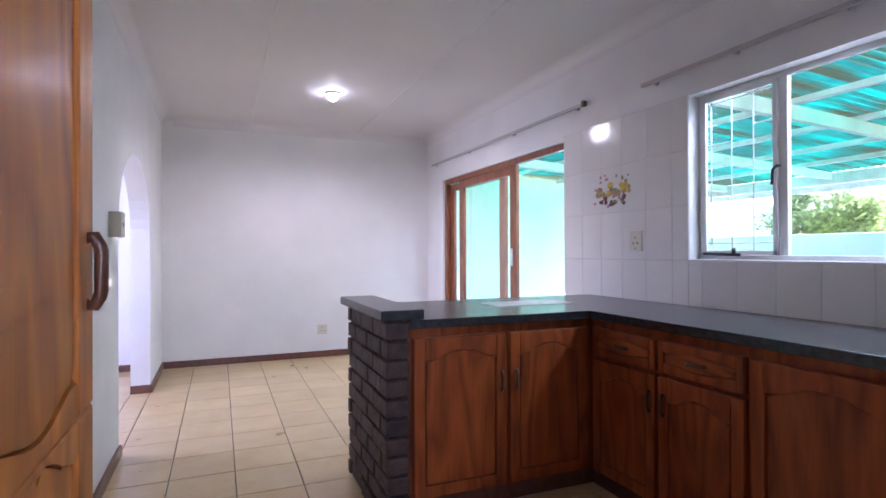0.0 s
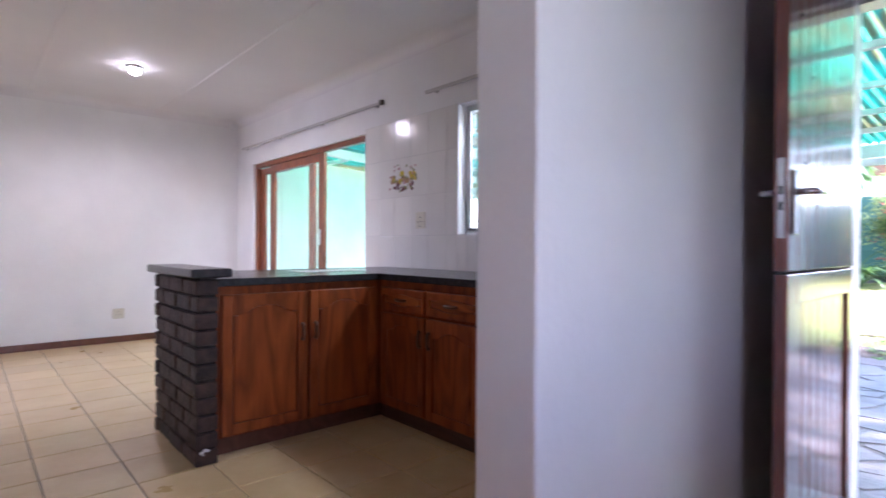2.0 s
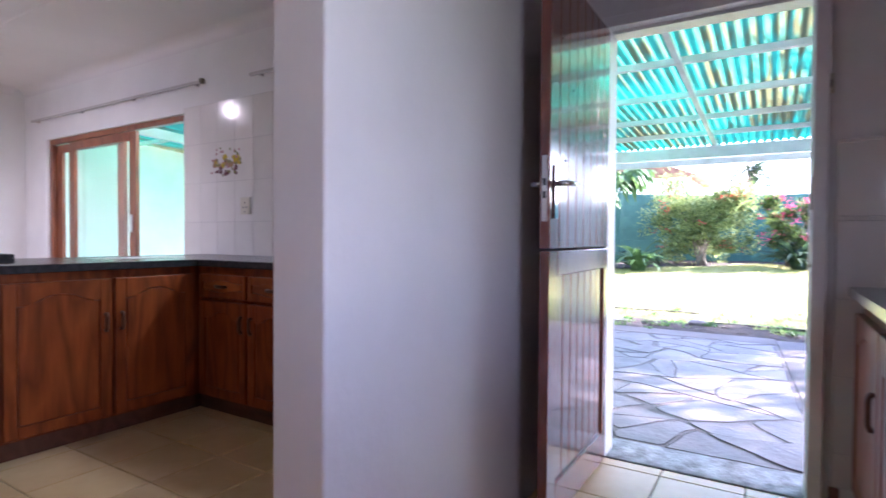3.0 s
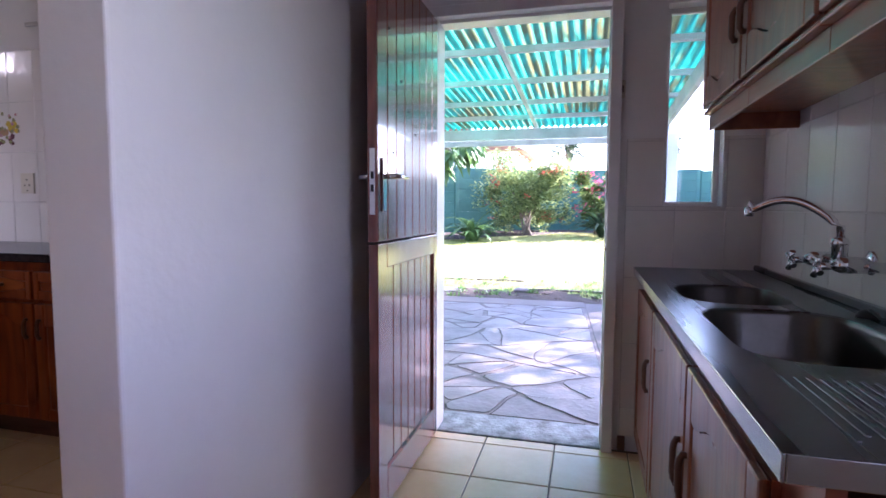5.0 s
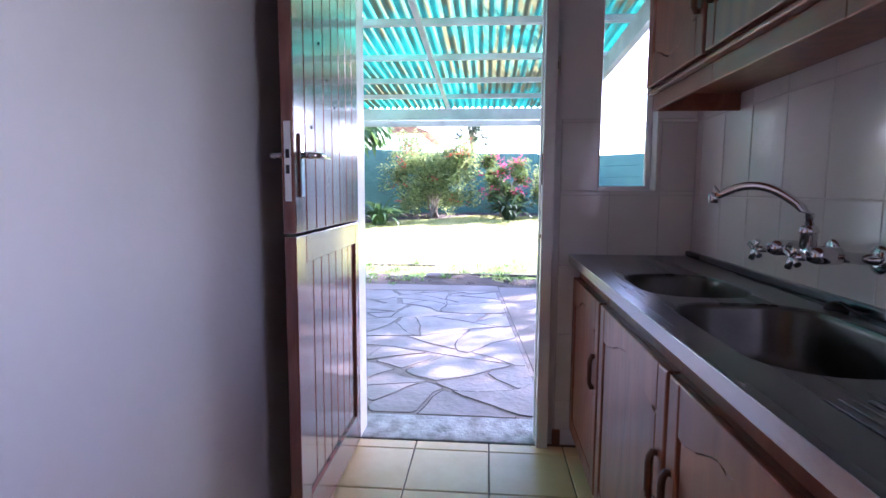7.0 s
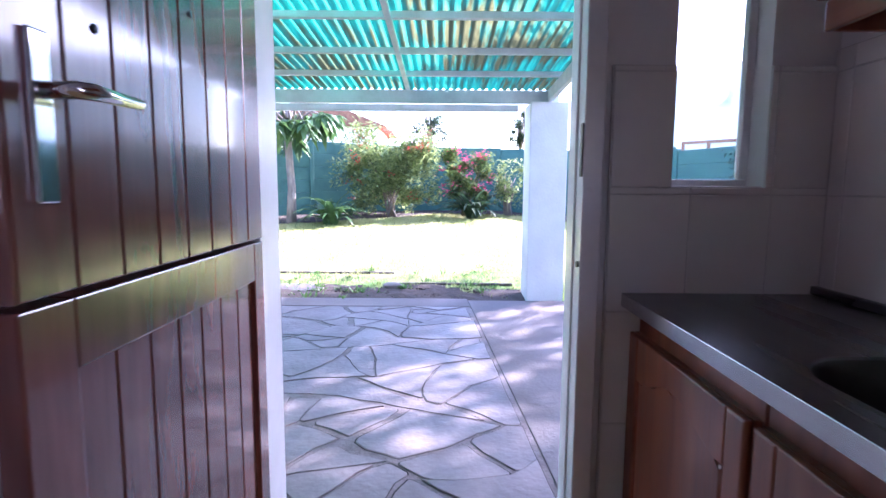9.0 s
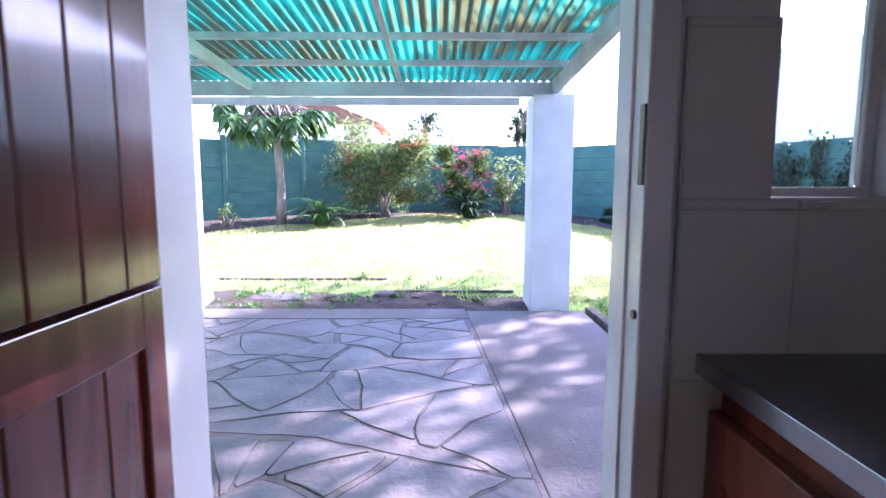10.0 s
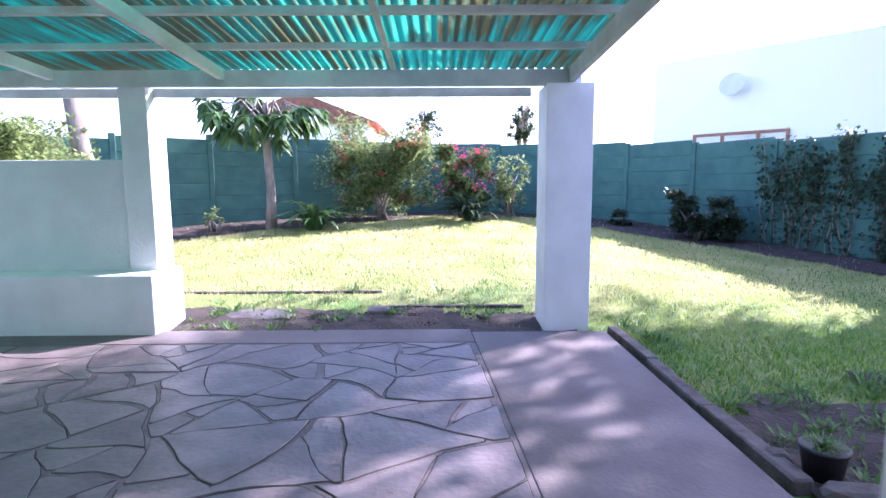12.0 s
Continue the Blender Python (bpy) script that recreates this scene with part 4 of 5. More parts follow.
def carport():
    c = thing("carport", "white carport with plastered pillars, timber rafters and green corrugated sheets", "carport", kind="structure")
    part("pillar", B(6.17, 6.58, 1.42, 1.80, -0.3, 2.0, 0.008), M_OUT, c)
    part("pillar", B(6.25, 6.54, 5.05, 5.28, -0.3, 2.0, 0.008), M_OUT, c)
    part("pillar", B(6.25, 6.60, 9.0, 9.35, -0.3, 2.0, 0.008), M_OUT, c)
    part("end_beam", B(6.22, 6.28, 0.0 + 1.62, 9.9, 1.985, 2.115, 0.004), M_BEAM, c)
    part("fascia", B(6.36, 6.39, 1.9, 9.9, 1.922, 1.995, 0.003), M_BEAM, c)
    part("post_cap", B(6.28, 6.36, 1.50, 1.62, 2.0, 2.12, 0.003), M_BEAM, c)
    zt = lambda x: 2.12 + (6.2 - x) * 0.055
    for y, w, h in ((1.60, 0.05, 0.15), (4.42, 0.05, 0.12), (5.78, 0.05, 0.12), (7.2, 0.05, 0.12), (8.6, 0.05, 0.12)):
        bm = bmesh.new()
        prism(bm, [(WO + 0.01, zt(WO)), (6.42, zt(6.42)), (6.42, zt(6.42) - h + 0.04), (WO + 0.01, zt(WO) - h + 0.0)], y - w / 2, y + w / 2, "y", 0.004)
        part("rafter", bm, M_BEAM, c)
    bm = bmesh.new()
    prism(bm, [(WO + 0.01, zt(WO) + 0.03), (6.4, zt(6.4) + 0.03), (6.4, zt(6.4) - 0.01), (WO + 0.01, zt(WO) - 0.01)], 3.02, 3.06, "y", 0.003)
    part("batten", bm, M_BEAM, c)
    for x in (5.72, 5.05, 4.3, 3.5, 2.7):
        z = zt(x) + 0.002
        part("purlin", B(x - 0.025, x + 0.025, 1.58, 9.9, z, z + 0.045, 0.003), M_BEAM, c)
    bm = bmesh.new()
    y0, y1, n = 1.52, 9.95, 8 * 112
    nx = 2
    rows = []
    for i in range(n + 1):
        y = y0 + (y1 - y0) * i / n
        dz = 0.016 * math.sin(2 * math.pi * y / 0.076)
        rows.append([bm.verts.new((x, y, zt(x) + 0.062 + dz)) for x in (WO + 0.02, 6.5)])
    for a, b in zip(rows, rows[1:]):
        f = bm.faces.new((a[0], a[1], b[1], b[0]))
        f.smooth = True
    part("roof_sheet", bm, M_SHEET, c, "translucent green corrugated sheeting, weathered")
    w = thing("garden_wall", "low pale plastered wall with a plastered bench against the carport pillar", "wall", kind="structure")
    part("wall", B(6.29, 6.50, 5.28, 9.0, -0.3, 1.41, 0.01), M_OUT, w)
    part("bench", B(5.98, 6.285, 4.96, 9.0, -0.3, 0.485, 0.012), M_OUT, w)
    part("bench_end", B(6.286, 6.52, 4.97, 5.047, -0.3, 0.483, 0.012), M_OUT, w)
    g = thing("boundary_wall", "mint green painted wall closing the carport", "wall", kind="structure")
    part("wall", B(WO, 9.0, 9.95, 10.15, -0.3, 2.6, 0.01), M_MINT, g)
    part("bench", B(WO + 0.2, 6.0, 9.6, 9.95, -0.3, 0.5, 0.01), M_OUT, g)
    struct("roof", B(-3.4, WO + 0.35, SOUTH - 4, FAR + 0.4, 2.78, 2.9), M_ROOFTILE)
    struct("wall_outer", B(WX, WO, -2.5, SOUTH - 0.15, -0.3, 2.75), M_OUT)


carport()


def garden_fence():
    f = thing("garden_fence", "green painted precast concrete slab fence with posts", "fence", kind="structure")
    rnd = random.Random(9)
    for i, (a, b) in enumerate(zip(FENCE, FENCE[1:])):
        av, bv = Vector((*a, 0)), Vector((*b, 0))
        d = (bv - av).normalized()
        nrm = Vector((d.y, -d.x, 0))
        za, zb = ground_z(*a) - 0.1, ground_z(*b) - 0.1
        z0 = (za + zb) / 2 + 0.05
        ln = (bv - av).length
        for k in range(6):
            bm = bmesh.new()
            z = z0 + k * 0.305
            box(bm, 0.05, ln - 0.05, -0.02, 0.02, z, z + 0.3047, 0.012)
            ob = part("slab", bm, M_FENCE, f)
            ob.matrix_basis = Matrix.Translation(av) @ Matrix.Rotation(math.atan2(d.y, d.x), 4, "Z")
        bm = B(-0.055, 0.055, -0.055, 0.055, z0 - 0.2, z0 + 1.87, 0.012)
        ob = part("post", bm, M_FENCE, f)
        ob.matrix_basis = Matrix.Translation(av) @ Matrix.Rotation(math.atan2(d.y, d.x), 4, "Z")


garden_fence()


# ---- crazy paving ----
def clip_poly(poly, px, py, nx, ny):
    out = []
    for i in range(len(poly)):
        a, b = poly[i], poly[(i + 1) % len(poly)]
        da, db = (a[0] - px) * nx + (a[1] - py) * ny, (b[0] - px) * nx + (b[1] - py) * ny
        if da <= 0:
            out.append(a)
        if (da < 0 < db) or (db < 0 < da):
            t = da / (da - db)
            out.append((a[0] + (b[0] - a[0]) * t, a[1] + (b[1] - a[1]) * t))
    return out


def crazy_paving():
    bed = bpy.data.objects["patio_bed"]
    rnd = random.Random(21)

    def area(p):
        return abs(sum(p[i][0] * p[(i + 1) % len(p)][1] - p[(i + 1) % len(p)][0] * p[i][1] for i in range(len(p)))) / 2

    def warp(x, y):
        """Bends the cuts into wandering joints; nothing moves at the bed's edges."""
        f = min(1.0, max(0.0, min(x - 2.32, 5.72 - x, y - seam(x) - 0.03) / 0.22))
        u, v = noise.noise(Vector((x * 1.9, y * 1.9, 3.1))), noise.noise(Vector((x * 1.9, y * 1.9, 9.7)))
        s_, t_ = noise.noise(Vector((x * 7, y * 7, 1.3))), noise.noise(Vector((x * 7, y * 7, 5.9)))
        return x + f * (0.15 * u + 0.022 * s_), y + f * (0.15 * v + 0.022 * t_)

    def split(poly, out):
        a = area(poly)
        if a < rnd.choice((0.04, 0.09, 0.16, 0.24, 0.36)) or (a < 0.03):
            out.append(poly)
            return
        cx, cy = sum(p[0] for p in poly) / len(poly), sum(p[1] for p in poly) / len(poly)
        i = max(range(len(poly)), key=lambda k: math.dist(poly[k], (cx, cy)))
        ax, ay = poly[i][0] - cx, (poly[i][1] - cy) * 0.60
        ang = math.atan2(ay, ax) + rnd.uniform(-0.36, 0.36)
        nx, ny = math.cos(ang), math.sin(ang)
        sc = math.sqrt(a) * 0.09
        px, py = cx + rnd.uniform(-sc, sc), cy + rnd.uniform(-sc, sc)
        A, B_ = clip_poly(poly, px, py, nx, ny), clip_poly(poly, px, py, -nx, -ny)
        if len(A) < 3 or len(B_) < 3:
            out.append(poly)
            return
        split(A, out)
        split(B_, out)

    polys = []
    split([(2.31, seam(2.31) + 0.03), (5.72, seam(5.72) + 0.03), (5.72, 8.9), (2.31, 8.9)], polys)
    for q in polys:
        n0 = len(q)
        s0 = sum(q[i][0] * q[(i + 1) % n0][1] - q[(i + 1) % n0][0] * q[i][1] for i in range(n0))
        if s0 < 0:
            q = q[::-1]
        poly = q
        for k in range(n0):
            a, b = q[k], q[(k + 1) % n0]
            ln = math.dist(a, b)
            if ln < 1e-4:
                continue
            nx, ny = (b[1] - a[1]) / ln, -(b[0] - a[0]) / ln
            g = rnd.choice((0.003, 0.003, 0.004, 0.008, 0.020, 0.028))
            poly = clip_poly(poly, a[0] - nx * g, a[1] - ny * g, nx, ny)
            if len(poly) < 3:
                break
        if len(poly) < 3 or area(poly) < 0.004:
            continue
        cut = []
        for k in range(len(poly)):
            p0, p1, p2 = poly[k - 1], poly[k], poly[(k + 1) % len(poly)]
            l0, l2 = math.dist(p0, p1), math.dist(p1, p2)
            if min(l0, l2) > 0.05 and rnd.random() < 0.6:
                c = min(rnd.uniform(0.008, 0.028), l0 * 0.25, l2 * 0.25)
                cut += [(p1[0] + (p0[0] - p1[0]) * c / l0, p1[1] + (p0[1] - p1[1]) * c / l0), (p1[0] + (p2[0] - p1[0]) * c / l2, p1[1] + (p2[1] - p1[1]) * c / l2)]
            else:
                cut.append(p1)
        poly = cut
        fine = []
        for k in range(len(poly)):
            a, b = poly[k], poly[(k + 1) % len(poly)]
            ln = math.dist(a, b)
            if ln < 0.008:
                continue
            n = max(1, round(ln / 0.09))
            for m in range(n):
                t = m / n
                j = 0.0035
                fine.append(warp(a[0] + (b[0] - a[0]) * t + rnd.uniform(-j, j), a[1] + (b[1] - a[1]) * t + rnd.uniform(-j, j)))
        if len(fine) < 3:
            continue
        cx, cy = sum(a for a, _ in fine) / len(fine), sum(b for _, b in fine) / len(fine)
        top = rnd.uniform(-0.001, 0.003)
        bm = bmesh.new()
        lo = [bm.verts.new((a - cx, b - cy, -0.014)) for a, b in fine]
        mi = [bm.verts.new((a - cx, b - cy, top - 0.003)) for a, b in fine]
        hi = [bm.verts.new(((a - cx) * 0.985, (b - cy) * 0.985, top)) for a, b in fine]
        n = len(fine)
        for u, v in ((lo, mi), (mi, hi)):
            for k in range(n):
                bm.faces.new((u[k], u[(k + 1) % n], v[(k + 1) % n], v[k]))
        bm.faces.new(hi)
        far = max(math.hypot(a - cx, b - cy) for a, b in fine)
        lift = -0.0024 - rnd.random() * 0.0006
        # flat dark rim stands in for the shaded groove round each stone
        rim = [bm.verts.new((v.co.x * (1 + 0.0045 / far) * 1.012, v.co.y * (1 + 0.0045 / far) * 1.012, lift)) for v in mi]
        bm.faces.new(rim)
        bm.faces.ensure_lookup_table()
        bm.faces[-1].material_index = 1
        ob = part("stone", bm, [M_STONE, M_CRACK], bed)
        ob.location = (cx, cy, 0)


crazy_paving()
struct("pavement", prism(bmesh.new(), [(5.735, seam(5.735) + 0.004), (6.10, seam(6.1) + 0.004), (6.10, 12.0), (5.735, 12.0)], -0.3, 0.001, "z", 0.004), M_CONC, "rough concrete edge strip of the patio")


def kerb():
    rnd = random.Random(3)
    k = thing("kerb", "broken old concrete kerb along the patio edge", "kerb", kind="structure")
    x = 3.75
    while x < 6.1:
        ln = min(rnd.uniform(0.7, 0.95), 6.12 - x)
        if ln < 0.15:
            break
        bm = B(0, ln - 0.015, -0.045, 0.045, -0.15, 0.0, 0.012)
        for v in bm.verts:
            v.co += Vector((rnd.uniform(-0.004, 0.004), rnd.uniform(-0.005, 0.005), rnd.uniform(-0.004, 0.004)))
        ob = part("kerb_stone", bm, M_KERB, k)
        ob.location, ob.rotation_euler = (x, 1.235 + rnd.uniform(-0.01, 0.01), 0.012 + rnd.uniform(-0.01, 0.01)), (rnd.uniform(-0.08, 0.08), 0, rnd.uniform(-0.02, 0.02))
        x += ln


kerb()


# ---- planting ----
def leaf_mesh(name, blades, mat, parent=None, label="", kind=""):
    """blades: (base, tip direction * length, width, droop); each a folded pointed leaf of four triangles."""
    V, F = [], []
    for b, d, w, droop in blades:
        side = d.cross(Vector((0, 0, 1)))
        side = side.normalized() * w / 2 if side.length > 1e-4 else Vector((w / 2, 0, 0))
        m = b + d * 0.5 + Vector((0, 0, -droop * 0.25))
        t = b + d + Vector((0, 0, -droop))
        k = len(V)
        V += [b, m + side + Vector((0, 0, w * 0.15)), m, m - side + Vector((0, 0, w * 0.15)), t]
        F += [(k, k + 2, k + 1), (k, k + 3, k + 2), (k + 1, k + 2, k + 4), (k + 2, k + 3, k + 4)]
    me = bpy.data.meshes.new(name)
    me.from_pydata([tuple(v) for v in V], [], F)
    me.materials.append(mat)
    ob = new(name, me)
    ob.parent = parent
    return tagged(ob, label, kind=kind)


def rdir(rnd, up=0.0):
    a, z = rnd.uniform(0, 2 * math.pi), rnd.uniform(-0.8, 0.9) + up
    v = Vector((math.cos(a), math.sin(a), z))
    return v.normalized()


def blob(rnd, centre, radii, n, size, w, blobs=14, up=0.0, droop=0.0, hollow=0.45):
    """Leaves in sub-clumps inside an ellipsoid, denser at the clumps' edges."""
    out = []
    subs = []
    for _ in range(blobs):
        v = rdir(rnd) * rnd.uniform(hollow, 0.95)
        subs.append((Vector((centre[0] + v.x * radii[0], centre[1] + v.y * radii[1], centre[2] + v.z * radii[2])), rnd.uniform(0.18, 0.42)))
    for i in range(n):
        c, r = rnd.choice(subs)
        v = rdir(rnd) * (rnd.random() ** 0.5)
        p = c + Vector((v.x * radii[0], v.y * radii[1], v.z * radii[2])) * r
        s = size * rnd.uniform(0.6, 1.3)
        out.append((p, rdir(rnd, up) * s, w * rnd.uniform(0.7, 1.2), droop * rnd.random()))
    return out


def bush(name, label, centre, radii, n, size, mat, seed, stems=5, flowers=0, fmat=None, ground=0.3, w=None, blobs=16):
    rnd = random.Random(seed)
    t = thing(name, label, "shrub")
    for _ in range(stems):
        bm = bmesh.new()
        v = rdir(rnd) * 0.6
        tip = Vector((centre[0] + v.x * radii[0], centre[1] + v.y * radii[1], centre[2] + abs(v.z) * radii[2] * 0.6))
        b = Vector((centre[0] + rnd.uniform(-0.1, 0.1), centre[1] + rnd.uniform(-0.1, 0.1), ground))
        mid = (b + tip) / 2 + Vector((rnd.uniform(-0.1, 0.1), rnd.uniform(-0.1, 0.1), 0.1))
        tube(bm, [b, mid, tip], [0.035, 0.02, 0.006], 6)
        part("stem", bm, M_BARK, t)
    leaf_mesh("foliage", blob(rnd, centre, radii, n, size, w or size * 0.45, blobs=blobs), mat, t, kind="stuff")
    if flowers:
        fl = []
        for _ in range(flowers // 14 or 1):
            v = rdir(rnd, 0.2)
            c = Vector((centre[0] + v.x * radii[0] * 0.95, centre[1] + v.y * radii[1] * 0.95, centre[2] + v.z * radii[2] * 0.9))
            for _ in range(14):
                fl.append((c + rdir(rnd) * rnd.uniform(0, 0.2), rdir(rnd) * 0.07, 0.06, 0))
        leaf_mesh("blossom", fl, fmat, t, "red and pink flowers", kind="stuff")
    return t


def strap_plant(name, label, x, y, z, n, ln, w, mat, seed):
    """A clump of long leaves, each one a narrow ribbon that rises and arches over."""
    rnd = random.Random(seed)
    t = thing(name, label, "plant")
    for k in range(n):
        a = rnd.uniform(0, 2 * math.pi)
        e = rnd.uniform(0.9, 1.5)
        L_ = ln * rnd.uniform(0.65, 1.15)
        out, fold = Vector((math.cos(a), math.sin(a), 0)), Vector((-math.sin(a), math.cos(a), 0))
        p = Vector((x, y, z)) + out * rnd.uniform(0, 0.10) + fold * rnd.uniform(-0.08, 0.08)
        bm = bmesh.new()
        prev = None
        seg = 7
        ww = w * rnd.uniform(0.35, 0.6)
        for m in range(seg + 1):
            f = m / seg
            h = ww * (0.55 + 0.9 * f - 1.4 * f * f) if m < seg else 0.002
            row = [bm.verts.new(p + fold * h + Vector((0, 0, h * 0.3))), bm.verts.new(p), bm.verts.new(p - fold * h + Vector((0, 0, h * 0.3)))]
            if prev:
                bm.faces.new((prev[0], prev[1], row[1], row[0]))
                bm.faces.new((prev[1], prev[2], row[2], row[1]))
            prev = row
            p = p + (out * math.cos(e) + Vector((0, 0, math.sin(e)))) * (L_ / seg)
            e -= rnd.uniform(0.16, 0.40)
        part("leaf", bm, mat, t)
    return t


def broadleaf_tree():
    rnd = random.Random(12)
    x, y = 12.25, 5.95
    z = ground_z(x, y) - 0.05
    t = thing("umbrella_tree", "slim pale trunked young tree with drooping broad green leaves", "tree")
    part("trunk", T([(x, y, z), (x + 0.02, y - 0.02, z + 0.8), (x - 0.03, y + 0.03, 2.2), (x, y + 0.02, 2.75)], [0.12, 0.085, 0.075, 0.05], 10), M_BARK, t)
    bm = bmesh.new()
    V = []
    for k in range(15):
        a = k * 2.4 + rnd.uniform(-0.3, 0.3)
        r = rnd.uniform(0.35, 1.15)
        tip = Vector((x + math.cos(a) * r * 0.8, y + math.sin(a) * r, 2.45 + rnd.uniform(-0.2, 0.6) - 0.15 * r))
        tube(bm, [(x, y, 2.3 + rnd.uniform(-0.1, 0.3)), (x + math.cos(a) * r * 0.45, y + math.sin(a) * r * 0.5, 2.75), tip], [0.03, 0.02, 0.01], 6)
        for m in range(26):
            b = rnd.uniform(0, 2 * math.pi)
            d = Vector((math.cos(b), math.sin(b), rnd.uniform(-0.5, 0.35))).normalized() * rnd.uniform(0.28, 0.42)
            V.append((tip + Vector((0, 0, rnd.uniform(-0.05, 0.08))), d, rnd.uniform(0.15, 0.23), rnd.uniform(0.18, 0.40)))
    part("branches", bm, M_BARK, t)
    leaf_mesh("crown", V, M_LEAF_BIG, t, kind="stuff")


broadleaf_tree()
g = ground_z
strap_plant("strap_leaf_plant", "clump of long arching green strap leaves beside the fence", 12.1, 5.08, g(12.1, 5.08) - 0.02, 64, 1.0, 0.14, M_LEAF_BIG, 2)
bush("flowering_shrub", "large loose shrub with small leaves and red flowers", (13.6, 3.9, 1.48), (0.9, 1.15, 1.4), 12500, 0.13, M_LEAF_GREY, 5, 9, 480, M_RED, g(13.6, 3.85), blobs=44)
bush("pink_flowering_shrub", "dark leaved shrub with bright pink flowers", (13.8, 2.15, 1.40), (0.55, 0.68, 0.9), 4600, 0.12, M_LEAF, 6, 6, 460, M_PINK, g(13.9, 2.1), blobs=16)
strap_plant("strap_leaf_plant", "dark green arching leaves under the pink shrub", 13.3, 2.0, g(13.3, 2.0), 60, 1.1, 0.14, M_LEAF_DARK, 7)
bush("thin_shrub", "thin upright shrub with sparse grey-green leaves", (14.0, 1.05, 1.3), (0.35, 0.45, 0.9), 1100, 0.12, M_LEAF_GREY, 8, 9, 0, None, g(14.0, 1.05), blobs=22)
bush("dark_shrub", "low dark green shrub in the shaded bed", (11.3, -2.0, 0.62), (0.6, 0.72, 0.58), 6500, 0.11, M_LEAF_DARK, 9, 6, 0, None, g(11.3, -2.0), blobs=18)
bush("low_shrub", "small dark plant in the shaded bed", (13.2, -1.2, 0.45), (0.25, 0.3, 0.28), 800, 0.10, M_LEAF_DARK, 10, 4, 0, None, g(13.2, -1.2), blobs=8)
bush("low_shrub", "small upright plant by the fence", (11.8, 6.9, 0.55), (0.15, 0.2, 0.28), 200, 0.08, M_LEAF_GREY, 11, 4, 0, None, g(11.8, 6.9), blobs=8)
bush("hedge_shrub", "dense pale green shrub beyond the low wall", (9.4, 8.75, 1.75), (1.0, 1.35, 0.85), 13000, 0.11, M_LEAF_GREY, 13, 8, 0, None, 0.0, blobs=34)


def garden_tree(name, label, x, y, z0, pts, r0, seed, crown=None, mat=None, n=0, size=0.1, radii=(1, 1, 1), blobs=20):
    rnd = random.Random(seed)
    t = thing(name, label, "tree")
    n_ = len(pts)
    part("trunk", T([(x, y, z0)] + pts, [r0 * (1 - 0.6 * i / n_) for i in range(n_ + 1)], 10), M_BARK, t)
    bm = bmesh.new()
    top = Vector(pts[-1])
    for _ in range(7):
        v = rdir(rnd, 0.3)
        c = Vector(crown) if crown else top
        tip = c + Vector((v.x * radii[0], v.y * radii[1], v.z * radii[2])) * 0.7
        tube(bm, [Vector(pts[-2]) if len(pts) > 1 else top, (top + tip) / 2 + Vector((0, 0, 0.2)), tip], [r0 * 0.4, r0 * 0.25, r0 * 0.08], 6)
    part("limbs", bm, M_BARK, t)
    if n:
        leaf_mesh("crown", blob(rnd, crown, radii, n, size, size * 0.5, blobs=blobs), mat, t, kind="stuff")
    return t


garden_tree("pale_tree", "old tree with a thick pale trunk and high crown", 9.9, 8.0, 0.1, [(9.9, 7.95, 1.5), (9.85, 8.05, 2.5), (10.0, 8.3, 3.6)], 0.17, 31, (10.0, 8.6, 4.8), M_LEAF, 3500, 0.12, (1.8, 2.0, 1.0))
garden_tree("shade_tree", "spreading garden tree that shades the patio", 9.8, -6.2, -0.1, [(9.9, -6.2, 2.4), (10.0, -6.1, 4.2), (10.1, -6.0, 5.8)], 0.22, 41,
            (10.2, -6.1, 6.8), M_LEAF, 13500, 0.18, (3.4, 2.8, 1.2), blobs=56)
# unseen tree added to keep sun off the house wall and back door
garden_tree("shade_tree", "added unseen leafy tree that shades the house wall and back door", 7.3, -5.2, -0.1, [(7.2, -5.1, 2.2), (7.1, -4.9, 4.0), (7.0, -4.7, 5.4)], 0.16, 47,
            (6.9, -4.4, 6.4), M_LEAF, 8000, 0.18, (1.7, 1.5, 1.1), blobs=40)
garden_tree("shade_tree", "dense low garden tree beyond the fence shading the lawn edge", 9.5, -6.4, -0.1, [(9.5, -6.4, 1.8), (9.4, -6.3, 3.2), (9.4, -6.2, 4.0)], 0.16, 43,
            (9.4, -6.1, 4.7), M_LEAF, 9000, 0.18, (1.5, 1.4, 0.7), blobs=40)


